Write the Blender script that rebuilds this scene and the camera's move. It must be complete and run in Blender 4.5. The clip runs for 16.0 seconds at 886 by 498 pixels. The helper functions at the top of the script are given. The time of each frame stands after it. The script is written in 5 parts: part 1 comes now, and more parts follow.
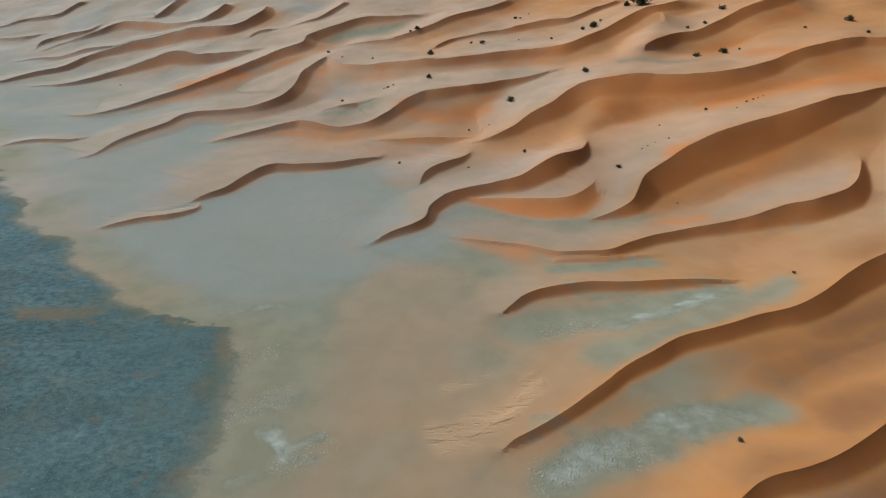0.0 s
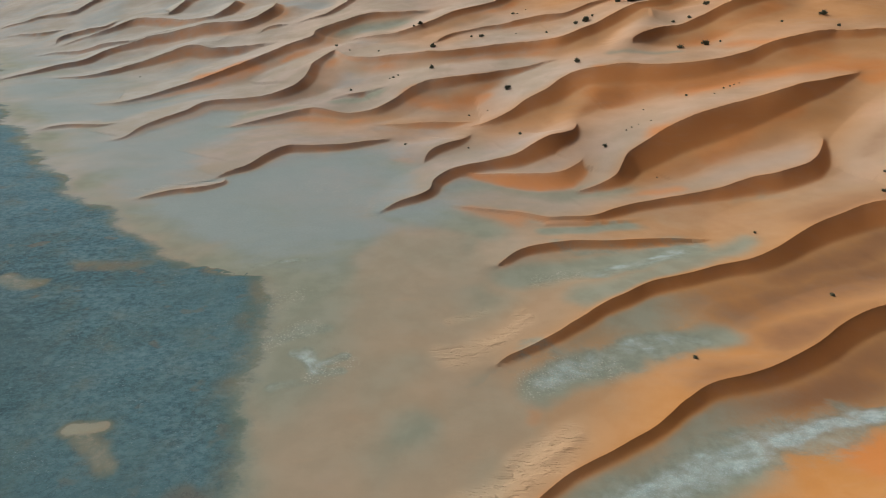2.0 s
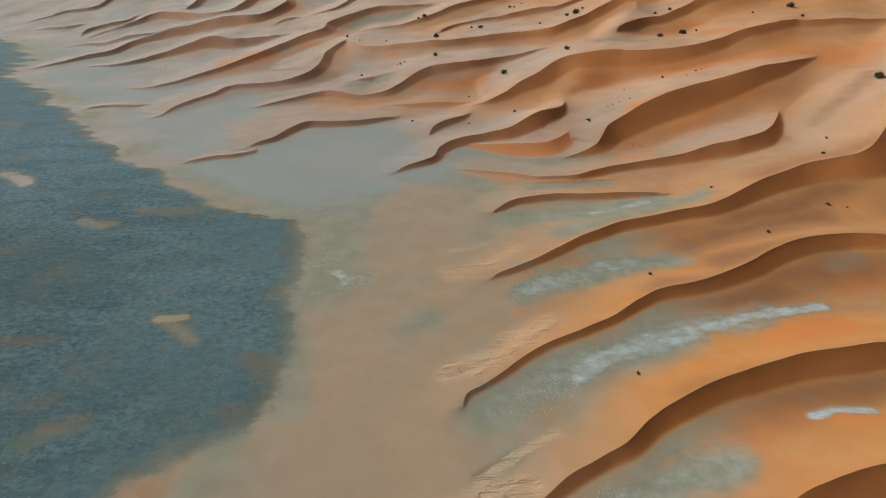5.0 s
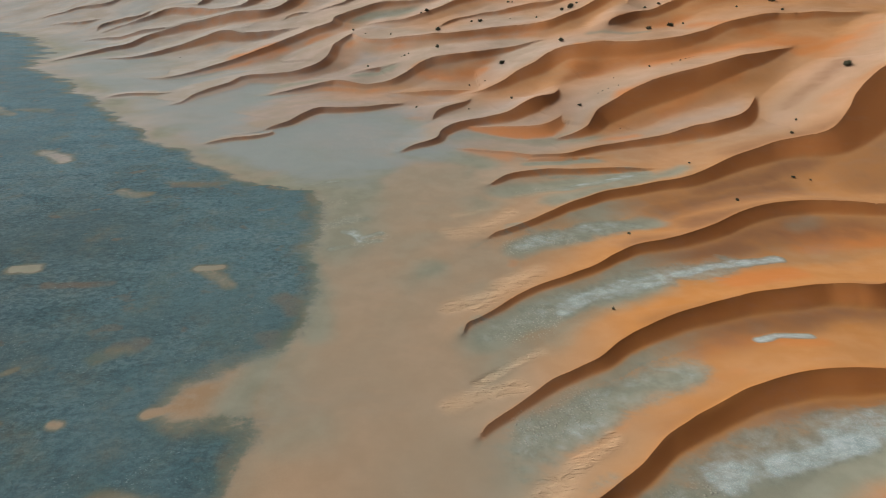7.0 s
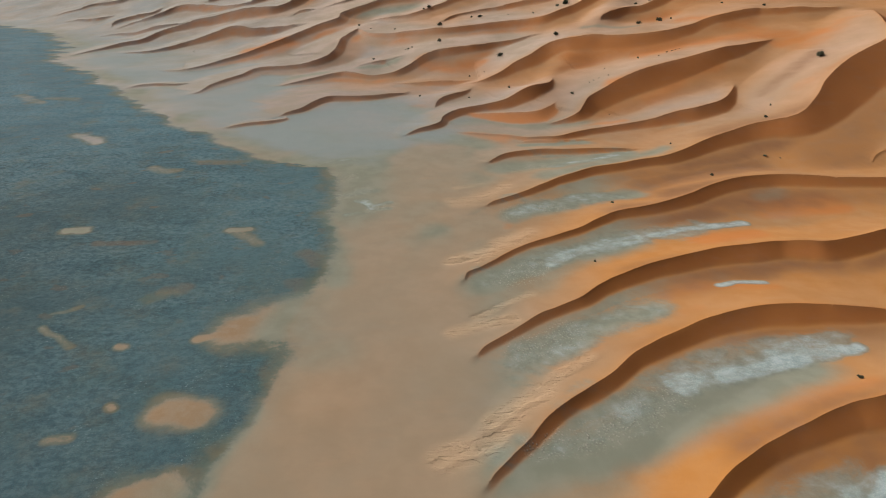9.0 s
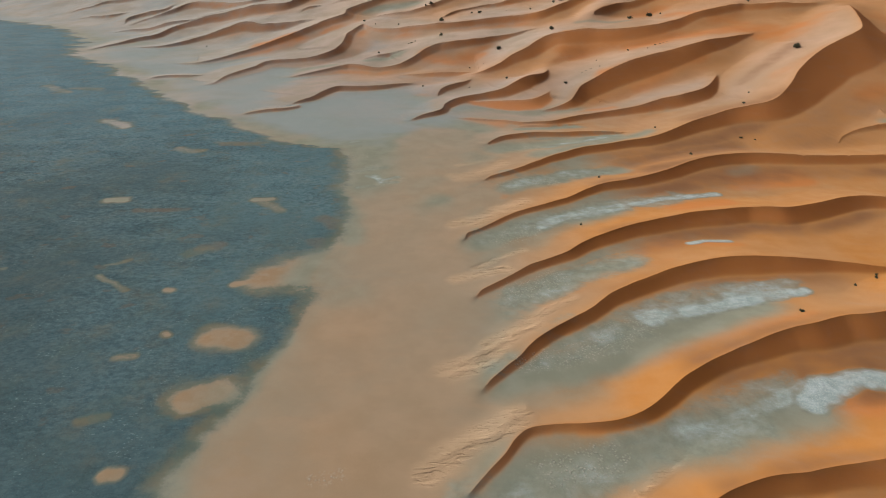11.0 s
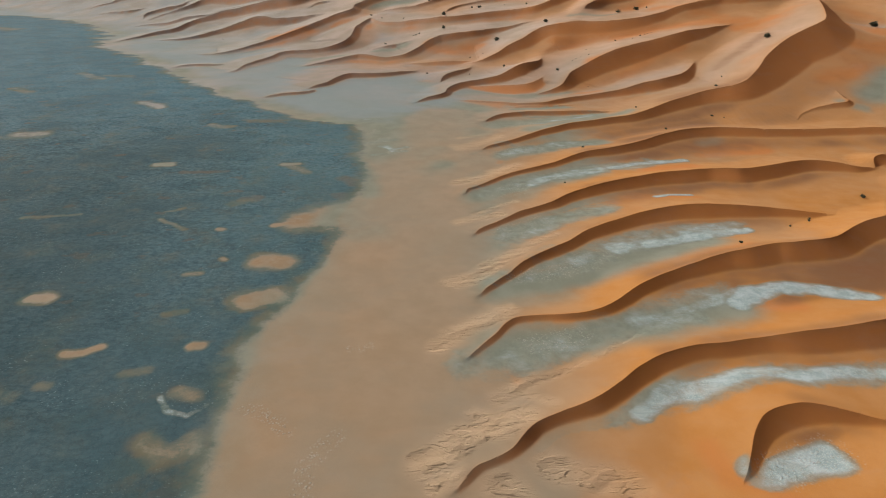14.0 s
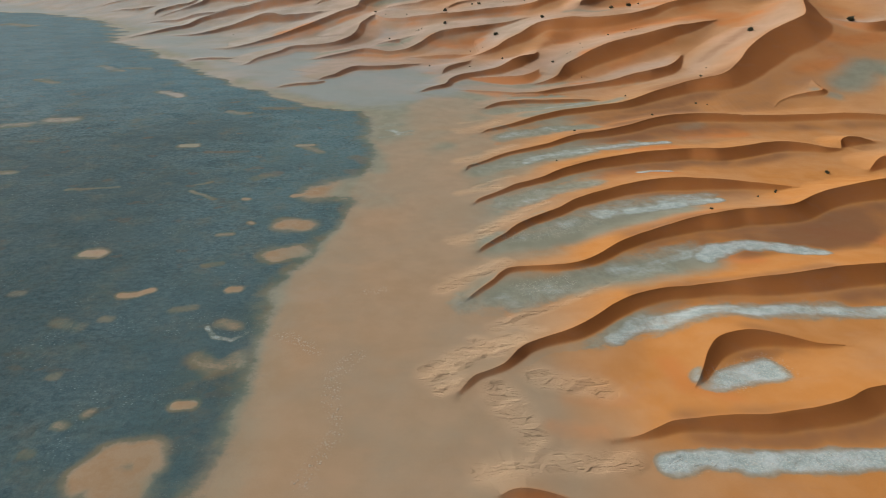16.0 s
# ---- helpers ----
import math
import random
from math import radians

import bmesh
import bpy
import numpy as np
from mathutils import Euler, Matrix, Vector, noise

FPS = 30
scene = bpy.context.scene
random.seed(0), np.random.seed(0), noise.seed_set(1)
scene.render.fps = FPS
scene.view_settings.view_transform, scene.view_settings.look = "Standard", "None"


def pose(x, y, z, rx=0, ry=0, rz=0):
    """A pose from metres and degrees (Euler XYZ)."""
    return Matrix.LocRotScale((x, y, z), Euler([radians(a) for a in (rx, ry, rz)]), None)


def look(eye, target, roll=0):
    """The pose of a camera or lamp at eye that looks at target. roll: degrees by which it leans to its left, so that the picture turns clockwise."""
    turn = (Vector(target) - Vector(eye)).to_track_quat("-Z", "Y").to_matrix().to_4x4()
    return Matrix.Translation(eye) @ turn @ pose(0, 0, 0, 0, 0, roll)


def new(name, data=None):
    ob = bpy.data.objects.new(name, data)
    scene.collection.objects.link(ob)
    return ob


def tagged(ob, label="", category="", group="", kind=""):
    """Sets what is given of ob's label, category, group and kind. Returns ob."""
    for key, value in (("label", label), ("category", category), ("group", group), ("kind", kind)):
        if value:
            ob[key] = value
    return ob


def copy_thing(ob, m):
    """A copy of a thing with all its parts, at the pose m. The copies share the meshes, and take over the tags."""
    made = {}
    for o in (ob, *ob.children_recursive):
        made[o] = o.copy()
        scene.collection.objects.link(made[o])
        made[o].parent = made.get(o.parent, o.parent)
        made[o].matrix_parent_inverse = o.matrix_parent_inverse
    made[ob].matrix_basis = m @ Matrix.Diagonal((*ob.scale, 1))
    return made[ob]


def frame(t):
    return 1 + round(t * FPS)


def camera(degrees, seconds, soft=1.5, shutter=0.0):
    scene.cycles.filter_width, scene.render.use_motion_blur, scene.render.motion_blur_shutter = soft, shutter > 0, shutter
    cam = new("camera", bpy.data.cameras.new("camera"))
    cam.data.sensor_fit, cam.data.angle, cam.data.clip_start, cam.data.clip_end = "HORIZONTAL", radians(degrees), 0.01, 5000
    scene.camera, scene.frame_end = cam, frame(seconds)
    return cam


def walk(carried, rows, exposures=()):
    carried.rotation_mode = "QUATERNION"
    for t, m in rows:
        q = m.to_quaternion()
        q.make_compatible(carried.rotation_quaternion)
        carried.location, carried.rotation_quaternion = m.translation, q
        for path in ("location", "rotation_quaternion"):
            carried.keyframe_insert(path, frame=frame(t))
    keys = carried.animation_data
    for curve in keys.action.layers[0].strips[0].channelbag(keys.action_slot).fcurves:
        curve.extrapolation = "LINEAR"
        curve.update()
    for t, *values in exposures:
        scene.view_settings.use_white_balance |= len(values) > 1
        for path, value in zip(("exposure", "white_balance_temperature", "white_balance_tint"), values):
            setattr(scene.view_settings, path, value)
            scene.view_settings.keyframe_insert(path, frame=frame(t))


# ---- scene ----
cam = camera(74.1, 16.0, soft=1.0)


def flight(t):
    """The drone backs off in a straight level line, its gimbal drifting a little."""
    u = t / 16
    wobble = float(np.interp(t, (0, 2, 3.5, 4.2, 6.3, 7, 9, 12, 14, 16), (0, .04, .07, .06, -.06, -.07, -.05, -.03, 0, .02)))
    return pose(-5.0 * u, -117.2 * u, 50 + 0.4 * u, 90 - 27.93 - 0.344 * u + wobble, -0.08, -0.493 + 0.233 * u)


walk(cam, [(0.5 * i, flight(0.5 * i)) for i in range(33)],
     [(0, 0, 6250, 6), (2.0, 0, 6280, 6.5), (2.8, 0, 6400, 8.5), (3.6, 0, 6500, 10), (16, 0, 6500, 10)])

# ---- light: a low hazy sun ahead on the left, pale sky ----
SUN_UP = 34.5
SUN_TO = Vector((-0.8, 0.6, 0)).normalized() * math.cos(radians(SUN_UP)) + Vector((0, 0, math.sin(radians(SUN_UP))))
world = bpy.data.worlds.new("sky")
scene.world = world
world.use_nodes = True
wn, wl = world.node_tree.nodes, world.node_tree.links
sky = wn.new("ShaderNodeTexSky")
sky.sky_type, sky.sun_disc = "NISHITA", False
sky.sun_elevation, sky.sun_rotation = radians(SUN_UP), math.atan2(SUN_TO.x, SUN_TO.y)
sky.air_density, sky.dust_density, sky.ozone_density = 0.2, 10.0, 0.0
wl.new(sky.outputs[0], wn["Background"].inputs[0])
wn["Background"].inputs[1].default_value = 0.087
lamp = bpy.data.lights.new("sun", "SUN")
lamp.energy, lamp.angle, lamp.color = 2.28, radians(2), (1.0, 0.95, 0.87)
sun = new("sun", lamp)
sun.matrix_world = look(SUN_TO * 400, (0, 0, 0))
scene.view_settings.exposure = 0.0

# ---- materials ----
class Nodes:
    """Short hand for a node material."""

    def __init__(self, name):
        self.mat = bpy.data.materials.new(name)
        self.mat.use_nodes = True
        self.n, self.l = self.mat.node_tree.nodes, self.mat.node_tree.links
        self.bsdf = self.n["Principled BSDF"]
        self.where = self.n.new("ShaderNodeNewGeometry").outputs["Position"]

    def plug(self, value, socket):
        if isinstance(value, bpy.types.NodeSocket):
            self.l.new(value, socket)
        elif hasattr(socket.default_value, "__len__") and len(socket.default_value) == 4 and len(value) == 3:
            socket.default_value = (*value, 1)
        else:
            socket.default_value = value

    def attr(self, name):
        a = self.n.new("ShaderNodeAttribute")
        a.attribute_name = name
        return a.outputs["Fac"]

    def scaled(self, s):
        m = self.n.new("ShaderNodeMapping")
        self.plug(self.where, m.inputs[0])
        m.inputs["Scale"].default_value = s if hasattr(s, "__len__") else (s, s, s)
        return m.outputs[0]

    def noise(self, scale, detail=3, rough=0.55, stretch=None, warp=0.0):
        t = self.n.new("ShaderNodeTexNoise")
        self.plug(self.where if stretch is None else self.scaled(stretch), t.inputs["Vector"])
        t.inputs["Scale"].default_value, t.inputs["Detail"].default_value, t.inputs["Roughness"].default_value = scale, detail, rough
        t.inputs["Distortion"].default_value = warp
        return t.outputs["Fac"]

    def voronoi(self, scale, feature="F1"):
        t = self.n.new("ShaderNodeTexVoronoi")
        t.feature = feature
        self.plug(self.where, t.inputs["Vector"])
        t.inputs["Scale"].default_value = scale
        return t.outputs["Distance"]

    def ramp(self, fac, a, b, lo=0.0, hi=1.0):
        m = self.n.new("ShaderNodeMapRange")
        m.interpolation_type = "SMOOTHSTEP"
        for i, v in enumerate((fac, a, b, lo, hi)):
            self.plug(v, m.inputs[i])
        return m.outputs[0]

    def math(self, op, a, b=0.0):
        m = self.n.new("ShaderNodeMath")
        m.operation = op
        self.plug(a, m.inputs[0]), self.plug(b, m.inputs[1])
        return m.outputs[0]

    def mix(self, fac, a, b):
        m = self.n.new("ShaderNodeMix")
        m.data_type = "RGBA"
        self.plug(fac, m.inputs[0]), self.plug(a, m.inputs[6]), self.plug(b, m.inputs[7])
        return m.outputs[2]

    def bump(self, height, strength, distance, normal=None):
        b = self.n.new("ShaderNodeBump")
        self.plug(height, b.inputs["Height"])
        self.plug(strength, b.inputs["Strength"])
        b.inputs["Distance"].default_value = distance
        if normal:
            self.plug(normal, b.inputs["Normal"])
        return b.outputs["Normal"]


def desert_material():
    """Sand, sabkha crust and salt in one surface: the soils run into one another."""
    k = Nodes("desert_soil")
    dark, salt, grey, blue, rust_and_shade, crust, lee_shade, ochre, knobs, stain, bank = (k.attr(a) for a in ("dark", "salt", "grey", "blue", "rust_and_shade", "crust", "lee_shade", "ochre", "knobs", "stain", "bank"))
    broad, mid, fine = k.noise(0.035, 4), k.noise(0.22, 5), k.noise(2.2, 4, 0.65)
    # sand: pale tan by the playa, redder inland and, as painted shade, on lee sides
    pale = k.mix(k.ramp(mid, 0.3, 0.7), (0.293, 0.243, 0.176), (0.330, 0.268, 0.196))
    high = k.n.new("ShaderNodeSeparateXYZ")
    k.plug(k.where, high.inputs[0])
    pale = k.mix(k.ramp(high.outputs["Y"], 15.0, -45.0), pale, k.mix(k.ramp(mid, 0.3, 0.7), (0.305, 0.232, 0.152), (0.338, 0.256, 0.172)))
    # distance haze painted into the sand: greyer to the north
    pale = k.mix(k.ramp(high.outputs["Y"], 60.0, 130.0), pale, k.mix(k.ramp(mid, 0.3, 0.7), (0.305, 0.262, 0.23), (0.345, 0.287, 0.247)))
    red = k.mix(k.ramp(mid, 0.3, 0.7), (0.465, 0.208, 0.054), (0.50, 0.242, 0.078))
    # the haze's brightening painted on too, growing with height inland
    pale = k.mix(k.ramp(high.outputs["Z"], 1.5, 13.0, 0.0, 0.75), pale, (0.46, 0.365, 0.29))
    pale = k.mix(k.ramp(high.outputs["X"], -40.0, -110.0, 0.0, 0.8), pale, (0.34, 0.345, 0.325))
    pale = k.mix(k.ramp(k.noise(0.06, 5, 0.6), 0.42, 0.62, 0.0, 0.45), pale, (0.262, 0.236, 0.178))
    colour = k.mix(rust_and_shade, pale, red)
    # ochre patches, and the slip faces' warm shade put in as colour
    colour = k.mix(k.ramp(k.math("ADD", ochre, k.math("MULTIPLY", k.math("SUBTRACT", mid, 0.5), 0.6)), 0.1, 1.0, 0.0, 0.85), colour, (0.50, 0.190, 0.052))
    streak = k.noise(0.5, 3, 0.5, stretch=(0.25, 1.0, 1.0))
    colour = k.mix(k.ramp(streak, 0.55, 0.8, 0.0, 0.18), colour, (0.42, 0.27, 0.17))
    # brown shade of the lee aprons, mixed into the sand colour
    colour = k.mix(k.ramp(k.math("ADD", lee_shade, k.math("MULTIPLY", k.math("SUBTRACT", mid, 0.5), 0.5)), 0.1, 0.95, 0.0, 0.85), colour, (0.188, 0.096, 0.050))
    colour = k.mix(k.math("MULTIPLY", crust, 0.5), colour, (0.54, 0.39, 0.245))
    colour = k.mix(k.math("MULTIPLY", bank, k.ramp(k.noise(0.33, 5, 0.6), 0.40, 0.62, 0.25, 0.9)), colour, (0.275, 0.192, 0.112))
    # damp flats: greenish and bluish grey
    edge = k.math("ADD", k.math("MULTIPLY", mid, 0.6), k.math("MULTIPLY", fine, 0.4))
    green = k.mix(k.ramp(mid, 0.35, 0.65), (0.203, 0.225, 0.178), (0.24, 0.26, 0.21))
    colour = k.mix(k.ramp(k.math("ADD", grey, k.math("MULTIPLY", k.math("SUBTRACT", edge, 0.5), 0.4)), 0.05, 0.95), colour, green)
    cool = k.mix(k.ramp(fine, 0.3, 0.7), (0.215, 0.276, 0.295), (0.245, 0.305, 0.322))
    colour = k.mix(k.ramp(k.math("ADD", blue, k.math("MULTIPLY", k.math("SUBTRACT", k.noise(0.07, 9, 0.72, stretch=(0.6, 1.0, 1.0), warp=0.5), 0.5), 1.5)), 0.0, 1.1, 0.0, 0.8), colour, cool)
    # salt crust: white cores, grey-green rims, all of it dotted with small lumps
    drift = k.math("MULTIPLY", k.math("SUBTRACT", k.noise(0.28, 8, 0.68, stretch=(0.7, 1.0, 1.0), warp=0.4), 0.5), 1.5)
    rim = k.math("MULTIPLY", k.ramp(k.math("ADD", salt, k.math("MULTIPLY", drift, 0.7)), 0.12, 0.45, 0.0, 0.75), k.ramp(salt, 0.0, 0.2))
    dots = k.voronoi(2.7)
    lump = k.math("MULTIPLY", k.ramp(dots, 0.10, 0.55, 1.0, 0.0), k.ramp(k.noise(1.3, 4, 0.7), 0.36, 0.60))
    tiny = k.ramp(k.voronoi(4.6), 0.08, 0.5, 1.0, 0.0)
    patchy = k.noise(0.5, 7, 0.7)
    colour = k.mix(rim, colour, k.mix(k.ramp(patchy, 0.34, 0.64), (0.170, 0.205, 0.172), (0.245, 0.28, 0.24)))
    speck = k.noise(0.55, 8, 0.72, stretch=(0.75, 1.0, 1.0))
    white = k.mix(k.ramp(speck, 0.34, 0.66), (0.27, 0.365, 0.375), (0.45, 0.56, 0.59))
    white = k.mix(k.math("MULTIPLY", tiny, 0.5), white, (0.60, 0.68, 0.69))
    salty = k.math("MULTIPLY", k.ramp(k.math("ADD", salt, drift), 0.36, 1.0, 0.0, 0.95), k.ramp(salt, 0.15, 0.5))
    colour = k.mix(salty, colour, white)
    knobby = k.math("MULTIPLY", k.ramp(k.math("ADD", knobs, k.math("MULTIPLY", k.math("SUBTRACT", k.noise(0.45, 5, 0.65), 0.5), 1.4)), 0.15, 0.8), k.ramp(knobs, 0.0, 0.25))
    colour = k.mix(k.math("MULTIPLY", k.math("MULTIPLY", lump, knobby), 0.6), colour, (0.46, 0.46, 0.40))
    # dark sabkha: slate teal, streaked and stained, with ochre patches where sand has settled
    lines = k.noise(1.2, 10, 0.76, stretch=(0.7, 1.0, 1.0), warp=0.3)
    slate = k.mix(k.ramp(lines, 0.37, 0.61), (0.008, 0.038, 0.052), (0.060, 0.152, 0.182))
    slate = k.mix(k.ramp(k.noise(0.13, 8, 0.70, stretch=(0.5, 1.0, 1.0), warp=0.8), 0.38, 0.57, 0.0, 0.95), slate, k.mix(k.ramp(lines, 0.39, 0.61), (0.034, 0.104, 0.135), (0.125, 0.220, 0.255)))
    slate = k.mix(k.ramp(broad, 0.42, 0.66, 0.0, 0.55), slate, (0.038, 0.085, 0.098))
    slate = k.mix(k.ramp(k.noise(4.5, 6, 0.75), 0.52, 0.68, 0.0, 0.65), slate, (0.105, 0.21, 0.25))
    slate = k.mix(k.ramp(k.noise(0.24, 3, 0.5, stretch=(0.7, 1.0, 1.0)), 0.63, 0.71, 0.0, 0.6), slate, (0.150, 0.105, 0.055))
    slate = k.mix(k.ramp(k.math("ADD", stain, k.math("MULTIPLY", k.math("SUBTRACT", mid, 0.5), 0.6)), 0.2, 0.8, 0.0, 0.75), slate, (0.175, 0.115, 0.058))
    # haze over the far flat, painted as a bluer, lighter slate northward
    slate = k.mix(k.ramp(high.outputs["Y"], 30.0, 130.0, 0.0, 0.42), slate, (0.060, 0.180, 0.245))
    slate = k.mix(k.math("MULTIPLY", k.ramp(high.outputs["X"], -75.0, -35.0), k.ramp(k.noise(0.06, 5, 0.6), 0.3, 0.6, 0.15, 0.6)), slate, (0.078, 0.165, 0.190))
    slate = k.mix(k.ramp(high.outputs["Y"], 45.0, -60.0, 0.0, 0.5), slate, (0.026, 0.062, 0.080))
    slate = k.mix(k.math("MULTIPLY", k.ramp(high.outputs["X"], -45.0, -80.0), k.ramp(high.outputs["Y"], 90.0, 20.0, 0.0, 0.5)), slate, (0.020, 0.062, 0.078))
    veins = k.math("ABSOLUTE", k.math("SUBTRACT", k.noise(0.35, 4, 0.6, stretch=(0.8, 1.3, 1.0), warp=0.4), 0.5))
    slate = k.mix(k.ramp(veins, 0.004, 0.02, 0.22, 0.0), slate, (0.012, 0.035, 0.048))
    flecks = k.math("MULTIPLY", k.ramp(k.noise(3.4, 4, 0.7, stretch=(0.7, 1.0, 1.0)), 0.58, 0.68), k.ramp(k.noise(0.14, 5, 0.65), 0.47, 0.62))
    slate = k.mix(k.math("MULTIPLY", flecks, 0.75), slate, (0.22, 0.33, 0.36))
    ragged = k.math("ADD", k.math("MULTIPLY", k.noise(0.40, 7, 0.70, stretch=(0.75, 1.0, 1.0), warp=0.5), 0.8), k.math("MULTIPLY", fine, 0.2))
    wet = k.ramp(k.math("ADD", dark, k.math("MULTIPLY", k.math("SUBTRACT", ragged, 0.5), 0.9)), 0.12, 0.88)
    wet = k.math("MULTIPLY", wet, k.ramp(salty, 0.0, 1.0, 1.0, 0.15))
    shore = k.ramp(k.math("ADD", dark, k.math("MULTIPLY", k.math("SUBTRACT", k.noise(0.16, 6, 0.65), 0.5), 1.1)), 0.55, 1.15, 1.0, 0.0)
    fringe = k.math("MULTIPLY", k.ramp(wet, 0.1, 0.5), k.math("MAXIMUM", k.ramp(wet, 0.6, 1.0, 1.0, 0.0), shore))
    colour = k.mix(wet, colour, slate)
    colour = k.mix(k.math("MULTIPLY", fringe, k.ramp(k.noise(0.09, 3), 0.35, 0.65, 0.25, 0.8)), colour, k.mix(k.ramp(mid, 0.40, 0.62), (0.080, 0.125, 0.105), (0.138, 0.132, 0.085)))
    # grain
    colour = k.mix(k.ramp(k.noise(9.0, 3, 0.7), 0.3, 0.75, 0.0, 0.16), colour, (0.16, 0.11, 0.08))
    k.plug(colour, k.bsdf.inputs["Base Color"])
    k.bsdf.inputs["Roughness"].default_value = 0.95
    k.bsdf.inputs["Specular IOR Level"].default_value = 0.12
    # relief: wind ripples on sand, lumps on salt and sabkha, thin broken ledges on crust
    ripple = k.noise(1.5, 3, 0.6, stretch=(0.5, 1.0, 1.0))
    normal = k.bump(ripple, 0.25, 0.05)
    lumpy = k.math("ADD", k.math("MULTIPLY", k.math("MAXIMUM", salty, k.math("MULTIPLY", rim, 0.6)), 0.4), k.math("MULTIPLY", wet, 0.45))
    normal = k.bump(tiny, k.math("MULTIPLY", salty, 0.35), 0.06, normal)
    normal = k.bump(k.noise(2.2, 4, 0.65), lumpy, 0.12, normal)
    normal = k.bump(lump, k.math("MULTIPLY", knobby, 0.8), 0.11, normal)
    normal = k.bump(k.noise(0.9, 9, 0.74), k.math("MULTIPLY", wet, 0.6), 0.40, normal)
    turned = k.n.new("ShaderNodeMapping")
    k.plug(k.where, turned.inputs[0])
    turned.inputs["Rotation"].default_value, turned.inputs["Scale"].default_value = (0, 0, radians(-30)), (0.30, 1.0, 0.3)
    ledges = k.n.new("ShaderNodeTexNoise")
    k.plug(turned.outputs[0], ledges.inputs["Vector"])
    ledges.inputs["Scale"].default_value, ledges.inputs["Detail"].default_value, ledges.inputs["Roughness"].default_value, ledges.inputs["Distortion"].default_value = 0.8, 4, 0.5, 0.25
    tier = k.math("MULTIPLY", ledges.outputs["Fac"], 7.0)
    step = k.math("FRACT", tier)
    tier = k.math("ADD", k.math("SUBTRACT", tier, step), k.ramp(step, 0.0, 0.4))
    normal = k.bump(tier, k.math("MULTIPLY", k.ramp(crust, 0.15, 0.75), 0.6), 0.20, normal)
    normal = k.bump(k.noise(2.4, 6, 0.72, stretch=(0.6, 1.0, 1.0)), k.math("MULTIPLY", crust, 0.7), 0.16, normal)
    k.plug(normal, k.bsdf.inputs["Normal"])
    return k.mat


DESERT = desert_material()

# ---- the lie of the land ----
def softplus(x, k):
    return k * np.logaddexp(0, x / k)


def inland_rise(x, y):
    """The bedrock under the dunes: level playa, rising inland towards the north-east."""
    n = 0.6 * x + 0.8 * y - 110
    return 0.28 * softplus(n, 8) - 0.22 * softplus(n - 115, 25)


LATTICE = np.random.default_rng(7).random((256, 256))


def lattice_noise(x, y):
    """Smooth value noise, 0 to 1."""
    i, j = np.floor(x).astype(int), np.floor(y).astype(int)
    fx, fy = x - i, y - j
    fx, fy = fx * fx * (3 - 2 * fx), fy * fy * (3 - 2 * fy)
    a, b = LATTICE[i % 256, j % 256], LATTICE[(i + 1) % 256, j % 256]
    c, d = LATTICE[i % 256, (j + 1) % 256], LATTICE[(i + 1) % 256, (j + 1) % 256]
    return (a * (1 - fx) + b * fx) * (1 - fy) + (c * (1 - fx) + d * fx) * fy


def fractal(x, y, size, octaves=4):
    total, weight, s = 0, 1.0, 1.0 / size
    for o in range(octaves):
        total = total + weight * (lattice_noise(x * s + 17.3 * o, y * s - 9.1 * o) - 0.5)
        weight, s = weight * 0.5, s * 2.03
    return total


def spline(points, step=0.5):
    """A smooth curve through the points, sampled evenly."""
    p = np.array(points, float)
    p = np.vstack([2 * p[0] - p[1], p, 2 * p[-1] - p[-2]])
    out = []
    for i in range(1, len(p) - 2):
        a, b, c, d = p[i - 1], p[i], p[i + 1], p[i + 2]
        u = np.linspace(0, 1, max(2, int(np.hypot(*(c - b)[:2]) / step)), endpoint=False)[:, None]
        out.append(0.5 * (2 * b + (c - a) * u + (2 * a - 5 * b + 4 * c - d) * u ** 2 + (3 * b - a - 3 * c + d) * u ** 3))
    out.append(p[-2][None])
    return np.vstack(out)


# one sheet, finest where the flight passes nearest
ys = [-92.0]
while ys[-1] < 460:
    ys.append(ys[-1] + 0.22 + 0.0019 * (ys[-1] + 92))
ys = np.array([-3500, -1500, -600, -300, -180, -130, -105.0] + ys + [ys[-1] * f for f in (1.05, 1.15, 1.3, 1.6, 2.2, 3.5, 6, 9.5)])
us = np.linspace(-1, 1, 1080)
us = np.array([-9, -5, -3, -2, -1.6, -1.35, -1.2, -1.1, -1.04, *us, 1.04, 1.1, 1.2, 1.35, 1.6, 2, 3, 5, 9.0])
half_width = 52 + 0.80 * (np.clip(ys, -92, 5000) + 92)
GX, GY = us[None, :] * half_width[:, None], np.repeat(ys[:, None], len(us), 1)
NR, NC = GX.shape
vx, vy = GX.ravel(), GY.ravel()

cell_x = np.gradient(GX, axis=1).ravel()
cell_y = np.gradient(GY, axis=0).ravel()
mx, my = vx.copy(), vy.copy()
CREST = np.zeros(len(vx), bool)
OFFSET = np.zeros(len(vx))

RISE = inland_rise(vx, vy)
RELIEF = np.zeros(len(vx))
OWNER = np.full(len(vx), -1)
LEE = np.zeros(len(vx))
SLIP = np.zeros(len(vx))
DUNES = []


